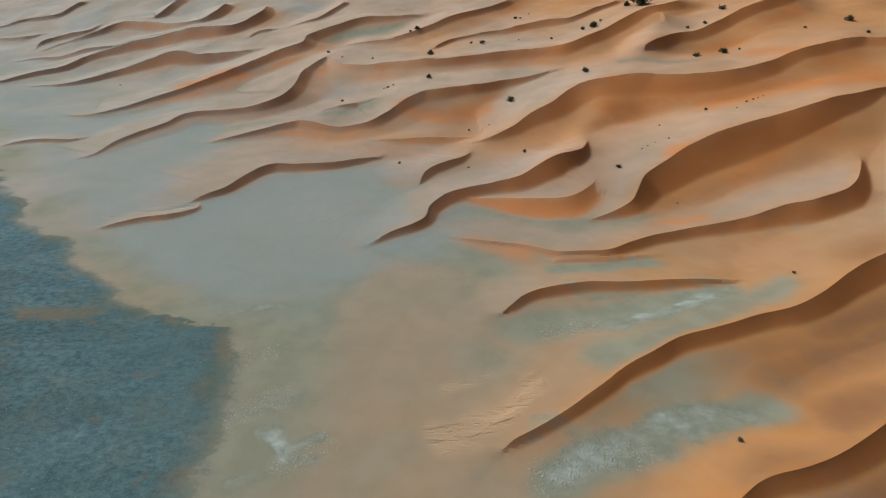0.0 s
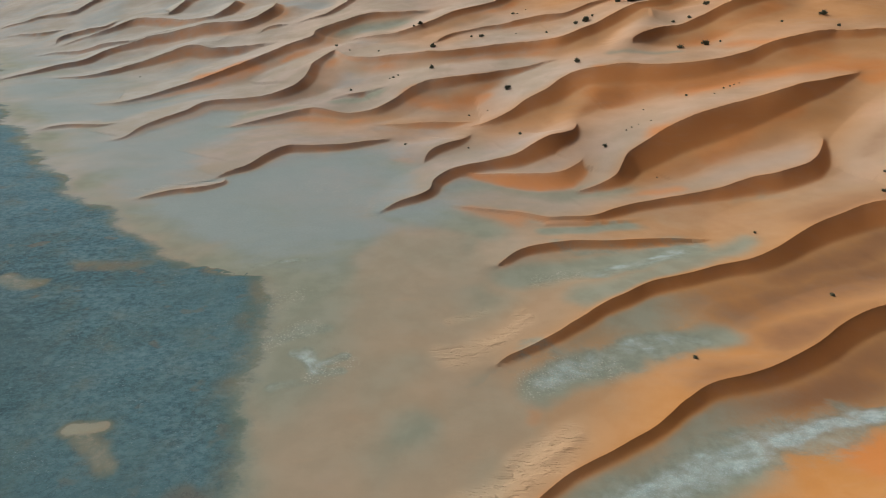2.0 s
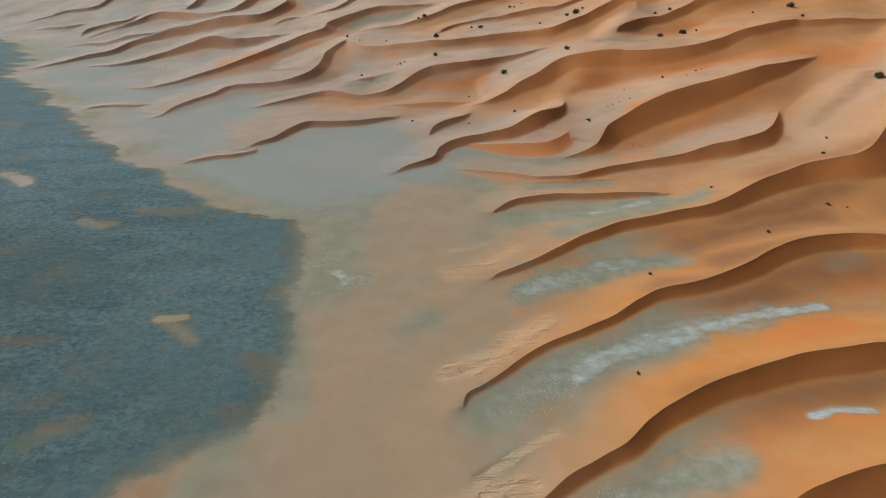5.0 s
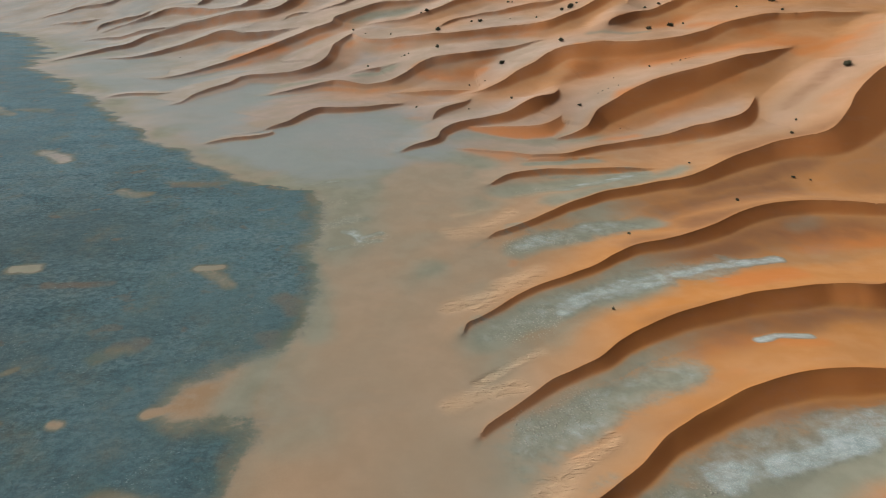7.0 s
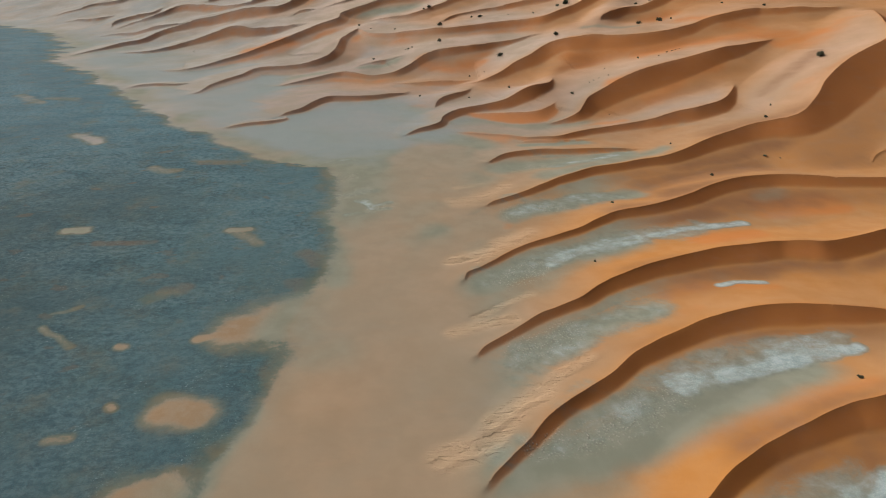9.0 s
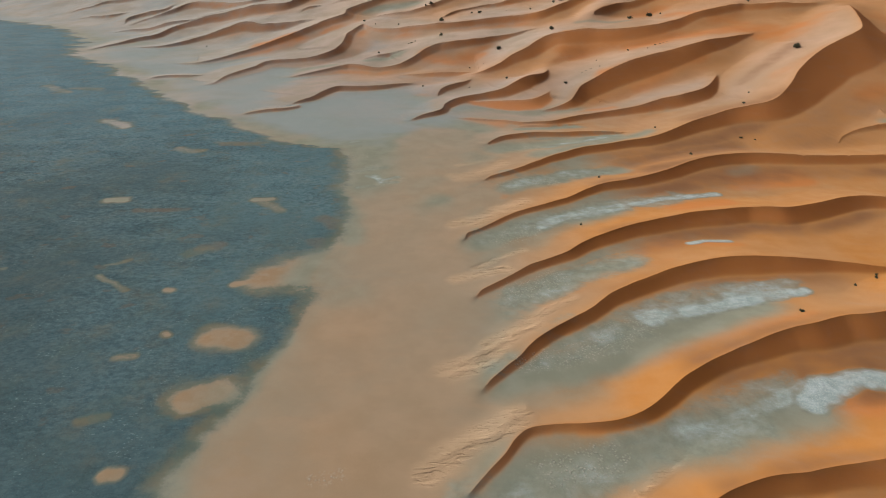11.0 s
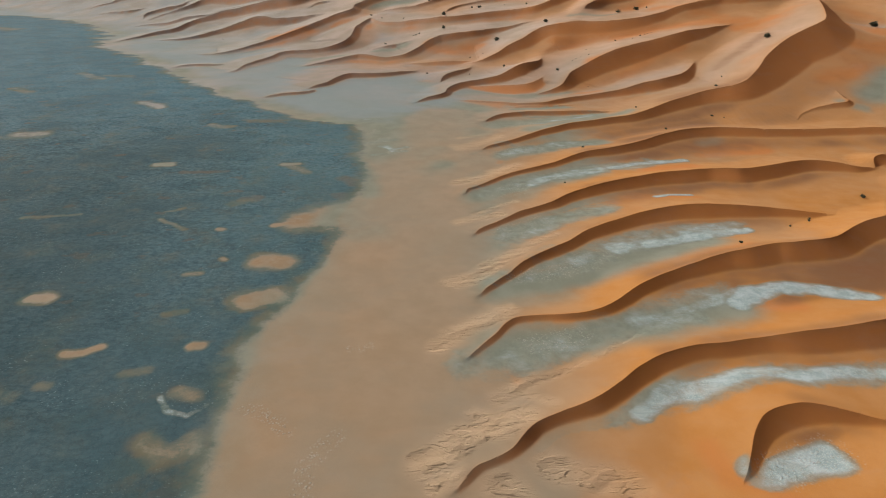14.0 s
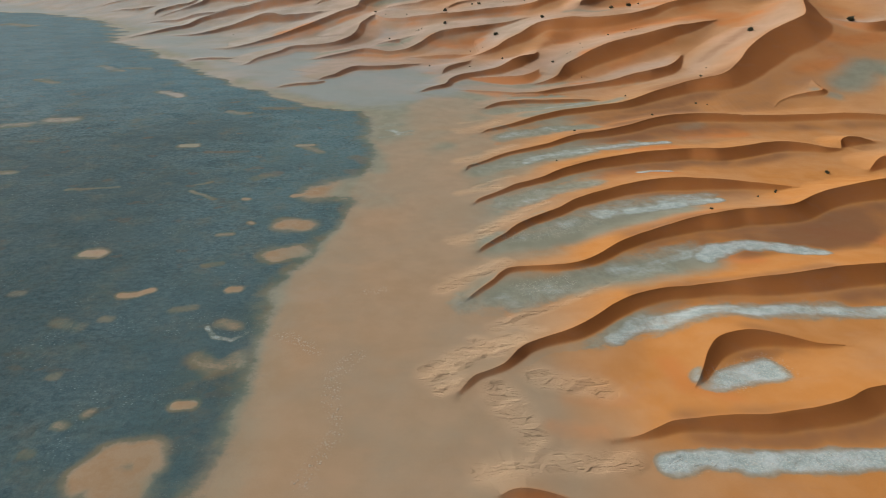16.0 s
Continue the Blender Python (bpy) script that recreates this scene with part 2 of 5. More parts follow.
def dune(crest, wind=15, lee=31, foot=0.24, spread=4.5):
    """One ridge of wind-blown sand: (x, y, height) along its crest, walked with the slip face on the right hand.
    wind: the length of the gentle side; lee: the slip face's angle; foot, spread: the apron's height and reach against the crest's height."""
    c = spline(crest)
    top = c[:, 2].max()
    wind *= 1 + 0.45 * float(np.clip((c[:, 1].mean() - 95) / 40, 0, 1))
    reach = max(wind, spread * top) + 2
    near = np.nonzero((vx > c[:, 0].min() - reach) & (vx < c[:, 0].max() + reach) & (vy > c[:, 1].min() - reach) & (vy < c[:, 1].max() + reach))[0]
    tangent = np.gradient(c[:, :2], axis=0)
    tangent /= np.linalg.norm(tangent, axis=1)[:, None]
    climb = np.gradient(c[:, 2]) / np.maximum(np.hypot(*np.gradient(c[:, :2], axis=0).T), 1e-6)
    height, lee_side, slip = np.zeros(len(near)), np.zeros(len(near)), np.zeros(len(near))
    shift, offset = np.zeros((len(near), 2)), np.zeros(len(near))
    for lo in range(0, len(near), 20000):
        part_ = near[lo:lo + 20000]
        qx = vx[part_] + 1.2 * fractal(vx[part_], vy[part_], 9, 3) * 0.3
        qy = vy[part_] + 1.2 * fractal(vx[part_] + 80, vy[part_], 9, 3) * 0.3
        dx, dy = qx[:, None] - c[None, :, 0], qy[:, None] - c[None, :, 1]
        d2 = dx * dx + dy * dy
        i = d2.argmin(1)
        r = np.arange(len(part_))
        dist = np.sqrt(d2[r, i])
        side = (tangent[i, 0] * dy[r, i] - tangent[i, 1] * dx[r, i])
        along = tangent[i, 0] * dx[r, i] + tangent[i, 1] * dy[r, i]
        inner = (i > 0) & (i < len(c) - 1)
        dist = np.where(inner, np.abs(side), dist)
        s = np.where(inner, np.sign(side), side / np.maximum(dist, 1e-6))
        h = c[i, 2] + np.where(inner, climb[i] * np.clip(along, -0.6, 0.6), 0)
        length = wind * (0.45 + 0.55 * np.clip(h / max(top, 0.1), 0, 1))
        gentle = h * np.clip(1 - dist / length, 0, 1) ** 1.4
        drop = h - np.tan(np.radians(lee - 8 * np.clip(1 - h / 0.9, 0, 1) - 1.6 * np.clip(h - 3.5, 0, 6))) * dist
        low = foot * h * np.clip(1 - dist / (spread * h + 0.3), 0, 1) ** 1.6
        soft = 0.014 * h + 0.006
        steep = np.minimum(h, low + soft * np.logaddexp(0, (drop - low) / soft) * np.clip(1 - dist / (spread * h + 0.3), 0, 1) ** 0.5)
        # the sheet's nearest points are drawn on to the crest line, to keep it crisp
        nx, ny = -tangent[i, 1], tangent[i, 0]
        across, down = np.abs(nx) * cell_x[part_], np.abs(ny) * cell_y[part_]
        on = inner & (np.abs(side) < 0.5 * np.maximum(across, down)) & (h > 0.25)
        upright = down >= across
        move = np.stack([np.where(upright, 0, -side / np.where(upright, 1, nx)), np.where(upright, -side / np.where(upright, ny, 1), 0)], 1)
        shift[lo:lo + 20000][on] = move[on]
        offset[lo:lo + 20000] = side
        dist = np.where(on, 0, dist)
        gentle, steep = np.where(on, h, gentle), np.where(on, h, steep)
        w = np.where(on, 0.5, np.clip(s * 0.5 + 0.5, 0, 1))
        w = w * w * (3 - 2 * w)
        height[lo:lo + 20000] = gentle * w + steep * (1 - w)
        lee_side[lo:lo + 20000] = 1 - w
        slip[lo:lo + 20000] = np.where(on, 0.5, (1 - w) * (drop > low))
    over = height > RELIEF[near]
    OWNER[near[over & (height > 0.10)]] = len(DUNES)
    a, b = RELIEF[near], height
    m = np.maximum(a, b)
    RELIEF[near] = m + 0.10 * np.exp(-((a - b) / 0.25) ** 2) * np.clip(np.minimum(a, b) / 0.6, 0, 1)
    LEE[near[over]] = lee_side[over]
    moved = (shift != 0).any(1)
    CREST[near[over]] = moved[over]
    OFFSET[near[over]] = offset[over]
    mx[near[over]], my[near[over]] = vx[near[over]] + shift[over, 0], vy[near[over]] + shift[over, 1]
    SLIP[near[over]] = slip[over]
    DUNES.append(dict(height=top, foot=(float(c[len(c) // 2, 0]), float(c[len(c) // 2, 1])), length=float(np.hypot(*np.diff(c[:, :2], axis=0).T).sum())))


dune([(1.0, -76.8, 0.3), (2.2, -76.3, 0.6), (3.6, -76.2, 0.8), (5.6, -76.4, 0.6), (7.6, -76.9, 0.3), (9.2, -77.5, 0.2)], wind=7)
dune([(14.4, -69.3, 0.2), (17.4, -68.7, 0.3), (19.9, -67.8, 0.7), (22.2, -66.9, 0.9), (25.2, -66.5, 1.0), (28.5, -66.4, 1.3), (32.5, -66.4, 1.4), (36.0, -65.8, 1.4), (39.6, -65.3, 1.5), (43.5, -64.3, 1.7), (46.3, -63.0, 1.9), (49.3, -62.3, 2.0), (60.0, -60.4, 1.9), (78.4, -56.5, 0.9)], wind=12)
dune([(26.7, -60.9, 0.3), (28.3, -58.8, 0.7), (30.6, -55.0, 1.2), (32.8, -52.4, 1.6), (35.2, -51.0, 1.7), (38.6, -50.2, 1.6), (41.8, -50.5, 1.3), (44.7, -51.2, 0.9), (47.5, -52.0, 0.6), (51.3, -52.3, 0.3), (54.3, -53.2, 0.2)], wind=10)
dune([(-2.5, -61.0, 0.3), (-0.8, -58.6, 0.5), (1.2, -57.4, 0.5), (3.4, -56.1, 0.6), (5.1, -54.2, 0.9), (6.8, -52.4, 0.9), (9.6, -50.9, 0.9), (14.0, -49.0, 1.2), (17.4, -46.5, 1.3), (21.1, -43.4, 1.4), (24.9, -40.9, 1.4), (30.1, -38.9, 1.3), (35.0, -38.2, 1.4), (40.0, -37.4, 1.5), (44.9, -36.8, 2.0), (50.8, -35.9, 2.2), (55.3, -35.0, 2.4), (58.8, -34.3, 2.4), (71.2, -32.1, 2.2), (87.5, -28.5, 0.9)], wind=10)
dune([(-0.6, -40.0, 0.3), (1.4, -37.5, 0.5), (3.6, -35.0, 0.6), (5.1, -32.8, 0.7), (6.9, -31.4, 0.7), (10.6, -30.8, 0.7), (14.8, -30.7, 0.9), (18.6, -29.8, 1.0), (21.1, -28.6, 1.2), (23.9, -26.5, 1.4), (27.1, -23.6, 1.6), (30.2, -21.4, 1.7), (34.3, -19.1, 1.8), (39.2, -16.9, 2.2), (44.2, -14.9, 2.6), (48.8, -14.0, 3.0), (53.9, -12.4, 3.0), (58.6, -11.9, 3.1), (65.6, -10.2, 3.1), (73.8, -4.6, 3.1), (81.7, -1.1, 3.5), (91.8, 1.8, 3.8), (106.8, 7.8, 2.5), (120.3, 12.8, 1.4)], wind=11, foot=0.45, spread=5.5)
dune([(2.1, -24.3, 0.3), (3.2, -22.6, 0.5), (5.2, -20.5, 0.6), (7.4, -18.2, 0.7), (9.3, -15.8, 0.9), (12.2, -12.9, 1.0), (16.2, -9.9, 1.2), (19.4, -7.2, 1.2), (22.8, -4.0, 1.4), (26.6, -1.5, 1.6), (30.5, 0.8, 1.7), (35.5, 3.4, 1.8), (40.3, 5.1, 2.0), (44.9, 6.2, 2.1), (49.2, 6.5, 2.2), (53.6, 6.7, 2.0), (58.6, 6.4, 1.8), (63.4, 6.2, 1.4), (69.9, 5.4, 1.0), (77.7, 4.3, 0.3)], wind=11)
dune([(2.4, -2.7, 0.3), (3.3, -1.3, 0.5), (4.9, 0.1, 0.6), (7.1, 1.9, 0.6), (9.4, 3.8, 0.7), (12.2, 6.1, 0.9), (16.3, 8.5, 0.9), (19.3, 10.4, 1.1), (22.8, 13.6, 1.3), (27.7, 16.8, 1.5), (32.6, 19.5, 1.7), (37.5, 21.5, 1.9), (42.5, 23.3, 2.0), (47.4, 24.6, 2.2), (53.1, 25.6, 2.2), (58.1, 26.6, 2.2), (62.4, 26.5, 2.5), (67.5, 26.5, 2.5), (83.2, 32.4, 2.2), (90.8, 32.4, 1.8), (96.0, 30.8, 1.2), (100.8, 31.4, 0.5)], wind=11)
dune([(1.4, 16.8, 0.3), (2.1, 18.7, 0.5), (3.9, 20.1, 0.5), (6.6, 22.6, 0.6), (9.0, 25.0, 0.7), (13.4, 28.6, 0.8), (18.5, 31.4, 0.9), (23.9, 34.6, 1.0), (28.7, 38.5, 1.3), (33.5, 41.5, 1.5), (39.0, 43.0, 1.7), (43.8, 44.8, 2.0), (49.1, 47.8, 2.2), (55.2, 52.0, 2.4), (61.3, 55.6, 2.5), (66.8, 57.5, 2.5), (73.1, 58.4, 2.5), (78.5, 58.0, 2.5), (83.8, 57.2, 2.4), (87.8, 56.7, 2.2), (108.2, 55.7, 1.9), (117.3, 54.4, 1.8), (125.4, 51.9, 1.4), (135.3, 49.2, 0.7)], wind=11, foot=0.45, spread=5.5)
dune([(7.0, 46.5, 0.3), (8.7, 47.7, 0.9), (11.1, 49.2, 1.1), (14.8, 51.8, 1.2), (18.9, 55.0, 1.4), (23.3, 58.7, 1.6), (27.8, 61.6, 1.8), (32.7, 64.7, 1.9), (37.2, 66.5, 2.0), (41.9, 68.2, 2.0), (46.8, 70.0, 2.1), (51.4, 71.2, 2.3), (57.1, 74.1, 2.7), (63.8, 78.5, 3.2), (68.9, 81.3, 3.5), (72.2, 82.7, 3.7), (79.4, 85.3, 4.0), (85.4, 85.6, 4.4), (89.1, 85.5, 4.8), (93.4, 86.9, 5.3), (98.2, 91.1, 6.2), (104.1, 97.9, 7.2), (112.9, 105.4, 7.4), (119.9, 109.3, 7.6), (127.0, 113.0, 7.6), (131.4, 116.8, 7.2), (135.5, 125.1, 6.2), (140.5, 136.4, 5.0), (146.3, 149.3, 3.0)], wind=24, lee=31, foot=0.52, spread=5.5)
dune([(100.7, 66.5, 0.3), (103.4, 69.6, 0.6), (107.8, 71.7, 0.9), (112.4, 72.3, 1.1), (117.8, 72.7, 1.2), (117.8, 75.5, 1.1), (118.3, 79.7, 0.8), (119.2, 86.3, 0.3)], wind=8)
dune([(9.5, 73.4, 0.3), (11.1, 74.9, 0.8), (13.1, 77.0, 1.0), (16.0, 78.8, 1.1), (20.3, 80.1, 1.2), (24.9, 80.8, 1.2), (31.4, 80.9, 1.1), (38.9, 81.4, 1.1), (44.4, 81.4, 1.0), (51.0, 81.6, 0.4)], wind=10)
dune([(2.6, 98.6, 0.2), (9.9, 96.7, 0.4), (15.9, 94.7, 0.6), (21.0, 91.7, 0.9), (25.5, 91.6, 1.0), (30.5, 91.7, 1.2), (35.2, 94.1, 1.3), (40.0, 96.3, 1.3), (47.8, 98.0, 1.4), (55.4, 99.0, 1.6), (59.2, 99.5, 1.9), (62.9, 100.5, 2.2), (66.5, 101.1, 2.5), (70.7, 101.3, 2.7), (75.3, 102.5, 2.7), (80.0, 105.2, 2.4), (83.9, 109.5, 1.6), (86.9, 113.9, 0.6)], wind=16)
dune([(19.7, 89.3, 0.2), (22.1, 89.5, 0.5), (27.1, 89.8, 0.5), (32.2, 90.1, 0.4), (38.4, 90.8, 0.2)], wind=5)
dune([(30.1, 104.8, 0.4), (34.8, 106.5, 1.2), (38.9, 108.6, 2.2), (41.1, 111.8, 3.0), (43.2, 114.9, 3.6), (45.8, 117.0, 4.0), (51.7, 121.0, 4.4), (58.6, 123.9, 4.7), (65.3, 125.9, 4.8), (72.2, 128.1, 4.6), (79.1, 129.7, 4.2), (86.5, 132.2, 3.8), (94.6, 135.4, 3.0), (103.3, 139.0, 1.6), (109.1, 141.8, 0.6)], wind=20, lee=29, foot=0.45, spread=4.5)
dune([(-12.0, 96.3, 0.3), (-9.1, 99.5, 0.9), (-4.9, 102.5, 1.2), (-2.6, 105.6, 1.3), (-1.5, 110.9, 1.5), (1.8, 115.8, 1.8), (6.7, 118.3, 2.0), (12.9, 119.9, 2.2), (17.9, 120.6, 2.5), (21.9, 122.8, 2.8), (26.0, 125.0, 2.9), (30.0, 126.3, 2.7), (33.1, 128.7, 2.1), (35.1, 134.0, 0.8)], wind=12)
dune([(5.4, 115.9, 0.4), (12.5, 114.7, 1.0), (18.3, 113.1, 1.4), (24.0, 112.1, 1.7), (28.1, 112.5, 1.9), (32.3, 115.9, 1.7), (36.0, 121.2, 0.8)], wind=9, lee=14)
dune([(-4.2, 123.9, 0.3), (-3.5, 127.3, 1.0), (-1.7, 130.4, 1.4), (2.0, 132.8, 1.4), (5.4, 134.9, 1.0), (7.6, 138.1, 0.4)], wind=10)
dune([(-18.3, 153.7, 0.2), (-11.3, 152.3, 0.6), (-5.2, 151.5, 0.9), (2.2, 150.1, 0.9), (8.9, 149.4, 0.3)], wind=14, lee=20)
dune([(8.2, 145.2, 0.2), (12.4, 144.3, 1.1), (18.0, 146.6, 2.4), (24.1, 150.4, 3.9), (30.3, 153.8, 4.7), (35.4, 158.0, 5.3), (40.1, 159.9, 5.5), (49.1, 160.0, 5.5), (56.1, 158.6, 5.1), (65.5, 155.9, 4.7), (75.3, 155.3, 4.4), (84.7, 157.3, 3.9), (93.6, 161.0, 3.5), (102.2, 163.6, 3.1), (113.5, 165.4, 2.7), (119.8, 164.1, 2.7), (129.6, 162.8, 2.3), (140.6, 161.7, 1.6)], wind=20, lee=30, foot=0.68, spread=4.0)
dune([(-52.9, 115.4, 0.3), (-50.9, 117.9, 0.8), (-47.1, 122.1, 1.2), (-44.2, 129.7, 1.5), (-40.2, 135.1, 1.6), (-33.5, 135.6, 1.5), (-26.8, 136.4, 1.4), (-20.2, 138.7, 1.2), (-14.9, 141.4, 0.6)], wind=22)
dune([(-65.8, 103.0, 0.2), (-63.2, 104.7, 0.6), (-59.2, 106.9, 0.8), (-54.1, 108.3, 0.9), (-50.3, 111.7, 0.6), (-50.5, 114.4, 0.2)], wind=5)
dune([(-117.7, 154.4, 0.2), (-115.1, 156.6, 0.6), (-110.0, 158.5, 0.8), (-102.3, 158.4, 0.8), (-97.6, 162.6, 0.3)], wind=6)
dune([(-62.8, 156.7, 0.2), (-55.8, 159.6, 1.1), (-48.9, 163.8, 1.9), (-41.5, 167.2, 2.5), (-37.2, 166.5, 2.6), (-31.9, 163.8, 2.2), (-26.1, 162.1, 2.0), (-19.8, 162.7, 2.3), (-15.2, 165.3, 2.8), (-10.5, 169.6, 3.1), (-4.1, 172.1, 3.1), (2.5, 171.8, 3.0), (12.4, 173.1, 2.8), (20.8, 175.6, 2.5), (31.0, 178.2, 1.9), (39.8, 180.4, 0.8)], wind=18, lee=30, foot=0.68, spread=4.0)
dune([(-37.7, 174.4, 0.4), (-36.2, 176.2, 1.0), (-32.4, 177.3, 1.4), (-22.9, 177.4, 1.5), (-14.5, 179.0, 1.2), (-10.4, 183.8, 0.5)], wind=9)
dune([(-91.6, 144.0, 0.2), (-88.7, 147.1, 0.7), (-87.8, 154.4, 1.1), (-84.9, 161.8, 1.5), (-80.5, 170.4, 1.7), (-77.2, 179.4, 1.9), (-65.7, 181.8, 2.2), (-57.1, 183.2, 2.6), (-50.8, 186.9, 3.1), (-47.2, 192.1, 3.7), (-46.2, 201.4, 3.4), (-44.7, 208.5, 2.7), (-39.8, 217.6, 1.4)], wind=20, lee=30, foot=0.68, spread=4.0)
dune([(-118.1, 185.1, 0.2), (-109.5, 184.3, 0.8), (-101.8, 191.1, 1.4), (-94.9, 201.3, 2.0), (-85.7, 208.8, 2.6), (-75.6, 215.7, 3.1), (-65.1, 223.7, 3.7), (-57.5, 227.9, 4.1), (-50.6, 232.3, 4.2), (-49.8, 238.6, 4.1), (-40.7, 244.2, 3.7), (-30.2, 249.6, 3.1), (-16.6, 248.5, 2.3), (-7.7, 249.5, 1.2)], wind=22, lee=30, foot=0.68, spread=4.0)
dune([(-39.9, 218.2, 1.2), (-34.0, 208.9, 1.6), (-25.4, 202.5, 2.2), (-13.8, 198.4, 2.7), (-0.8, 194.1, 3.0), (13.6, 193.8, 3.1), (22.5, 194.2, 3.3), (32.9, 192.3, 3.4), (41.3, 190.9, 3.6), (51.1, 196.4, 3.7), (59.5, 201.9, 3.9), (70.7, 209.8, 3.9), (81.5, 214.3, 3.5)], wind=18, lee=30, foot=0.68, spread=4.0)
dune([(-34.6, 228.9, 0.5), (-23.6, 225.4, 1.4), (-15.3, 225.1, 2.0), (-5.0, 228.9, 2.5), (5.5, 235.4, 2.7), (16.3, 240.7, 2.7), (27.7, 247.9, 2.5)], wind=14, lee=30, foot=0.68, spread=4.0)
dune([(60.1, 177.4, 0.9), (61.2, 179.5, 1.9), (65.4, 181.8, 2.7), (72.3, 185.7, 3.3), (79.7, 188.2, 3.6), (90.5, 194.4, 3.7), (101.7, 200.5, 3.7), (112.6, 204.9, 3.5)], wind=16, lee=30, foot=0.68, spread=4.0)
dune([(-174.6, 221.2, 0.3), (-169.0, 232.1, 1.0), (-162.7, 243.8, 1.8), (-154.7, 250.3, 2.0), (-149.9, 259.7, 2.3), (-140.4, 266.7, 3.0), (-131.4, 269.5, 3.4), (-116.0, 269.3, 3.8), (-100.3, 267.3, 3.8), (-87.4, 265.0, 3.0), (-77.4, 274.8, 3.5), (-77.3, 286.5, 2.5)], wind=16)
dune([(-152.6, 226.1, 0.3), (-141.6, 225.9, 1.0), (-135.0, 230.1, 1.6), (-129.3, 236.8, 2.0), (-122.8, 240.3, 2.5), (-111.3, 243.5, 3.2), (-101.9, 243.2, 3.4), (-93.9, 239.8, 3.0), (-82.3, 238.8, 2.8), (-70.7, 237.1, 2.4), (-60.0, 237.9, 1.2)], wind=14)
dune([(-187.8, 272.5, 0.3), (-181.5, 275.2, 0.8), (-167.2, 273.0, 1.4), (-154.4, 274.0, 2.0), (-141.3, 274.0, 2.4), (-129.1, 276.0, 2.6), (-116.6, 276.7, 2.0)], wind=10)
dune([(-191.2, 293.3, 0.5), (-193.1, 300.5, 1.2), (-186.8, 305.0, 1.6), (-173.1, 306.5, 1.8), (-170.2, 315.1, 0.8)], wind=8)
dune([(-185.3, 288.5, 0.3), (-181.2, 294.1, 0.9), (-170.5, 295.3, 1.4), (-161.6, 300.5, 2.0), (-152.5, 302.8, 2.6), (-137.6, 297.3, 2.8), (-119.6, 285.7, 2.8), (-108.2, 283.0, 2.6), (-102.2, 289.4, 3.0), (-99.8, 299.5, 3.0)], wind=12)
dune([(-232.3, 321.2, 0.5), (-218.1, 318.1, 1.0), (-208.0, 316.4, 1.2), (-200.8, 319.2, 0.5)], wind=8)
dune([(-248.2, 341.1, 0.6), (-235.3, 341.4, 1.2), (-225.4, 346.9, 1.6), (-209.2, 347.3, 1.8), (-201.2, 360.5, 2.0)], wind=10)
dune([(-143.2, 309.8, 0.6), (-138.0, 308.6, 2.0), (-134.4, 318.4, 2.6), (-132.9, 330.6, 2.6)], wind=9)
dune([(-101.6, 250.8, 0.5), (-99.0, 250.9, 1.4), (-94.2, 250.5, 1.4), (-92.8, 256.9, 0.4)], wind=7)
dune([(-77.6, 253.8, 0.4), (-74.7, 257.1, 1.0), (-70.0, 257.6, 1.2), (-65.6, 258.6, 0.4)], wind=6)
dune([(-63.1, 258.1, 0.4), (-55.3, 261.5, 1.4), (-49.7, 263.8, 1.6), (-44.9, 272.8, 1.6), (-41.1, 281.8, 1.6)], wind=9)
dune([(75.5, 215.7, 0.4), (72.7, 201.5, 1.4), (73.5, 196.5, 1.6), (78.2, 194.8, 1.0)], wind=8)
dune([(-4.7, 207.4, 0.3), (0.1, 212.0, 1.2), (5.1, 216.7, 1.0), (15.2, 220.2, 0.8), (25.1, 219.8, 1.4), (37.0, 220.5, 1.8), (46.6, 219.3, 1.8), (57.7, 225.5, 1.8), (65.2, 231.3, 1.5)], wind=10)
dune([(140.9, 131.6, 2.0), (143.0, 123.2, 2.6), (147.8, 116.6, 3.0), (153.1, 111.7, 3.2), (158.6, 111.6, 3.0)], wind=12)
dune([(101.6, 32.1, 0.4), (102.6, 35.0, 1.6), (105.2, 36.5, 2.0), (108.7, 37.0, 1.6), (112.5, 36.5, 0.6)], wind=7)
dune([(98.6, 16.0, 0.5), (102.8, 19.8, 2.0), (107.0, 21.4, 2.6), (118.5, 25.6, 2.5)], wind=9)

# ---- soils ----
SOILS = {k: np.zeros(len(vx)) for k in ("salt", "grey", "blue", "isle", "rough", "lee_shade", "ribs", "ochre", "knobs", "stain")}
bx = vx + 2.2 * fractal(vx, vy, 7, 4)
by = vy + 2.2 * fractal(vx - 50, vy + 31, 7, 4)


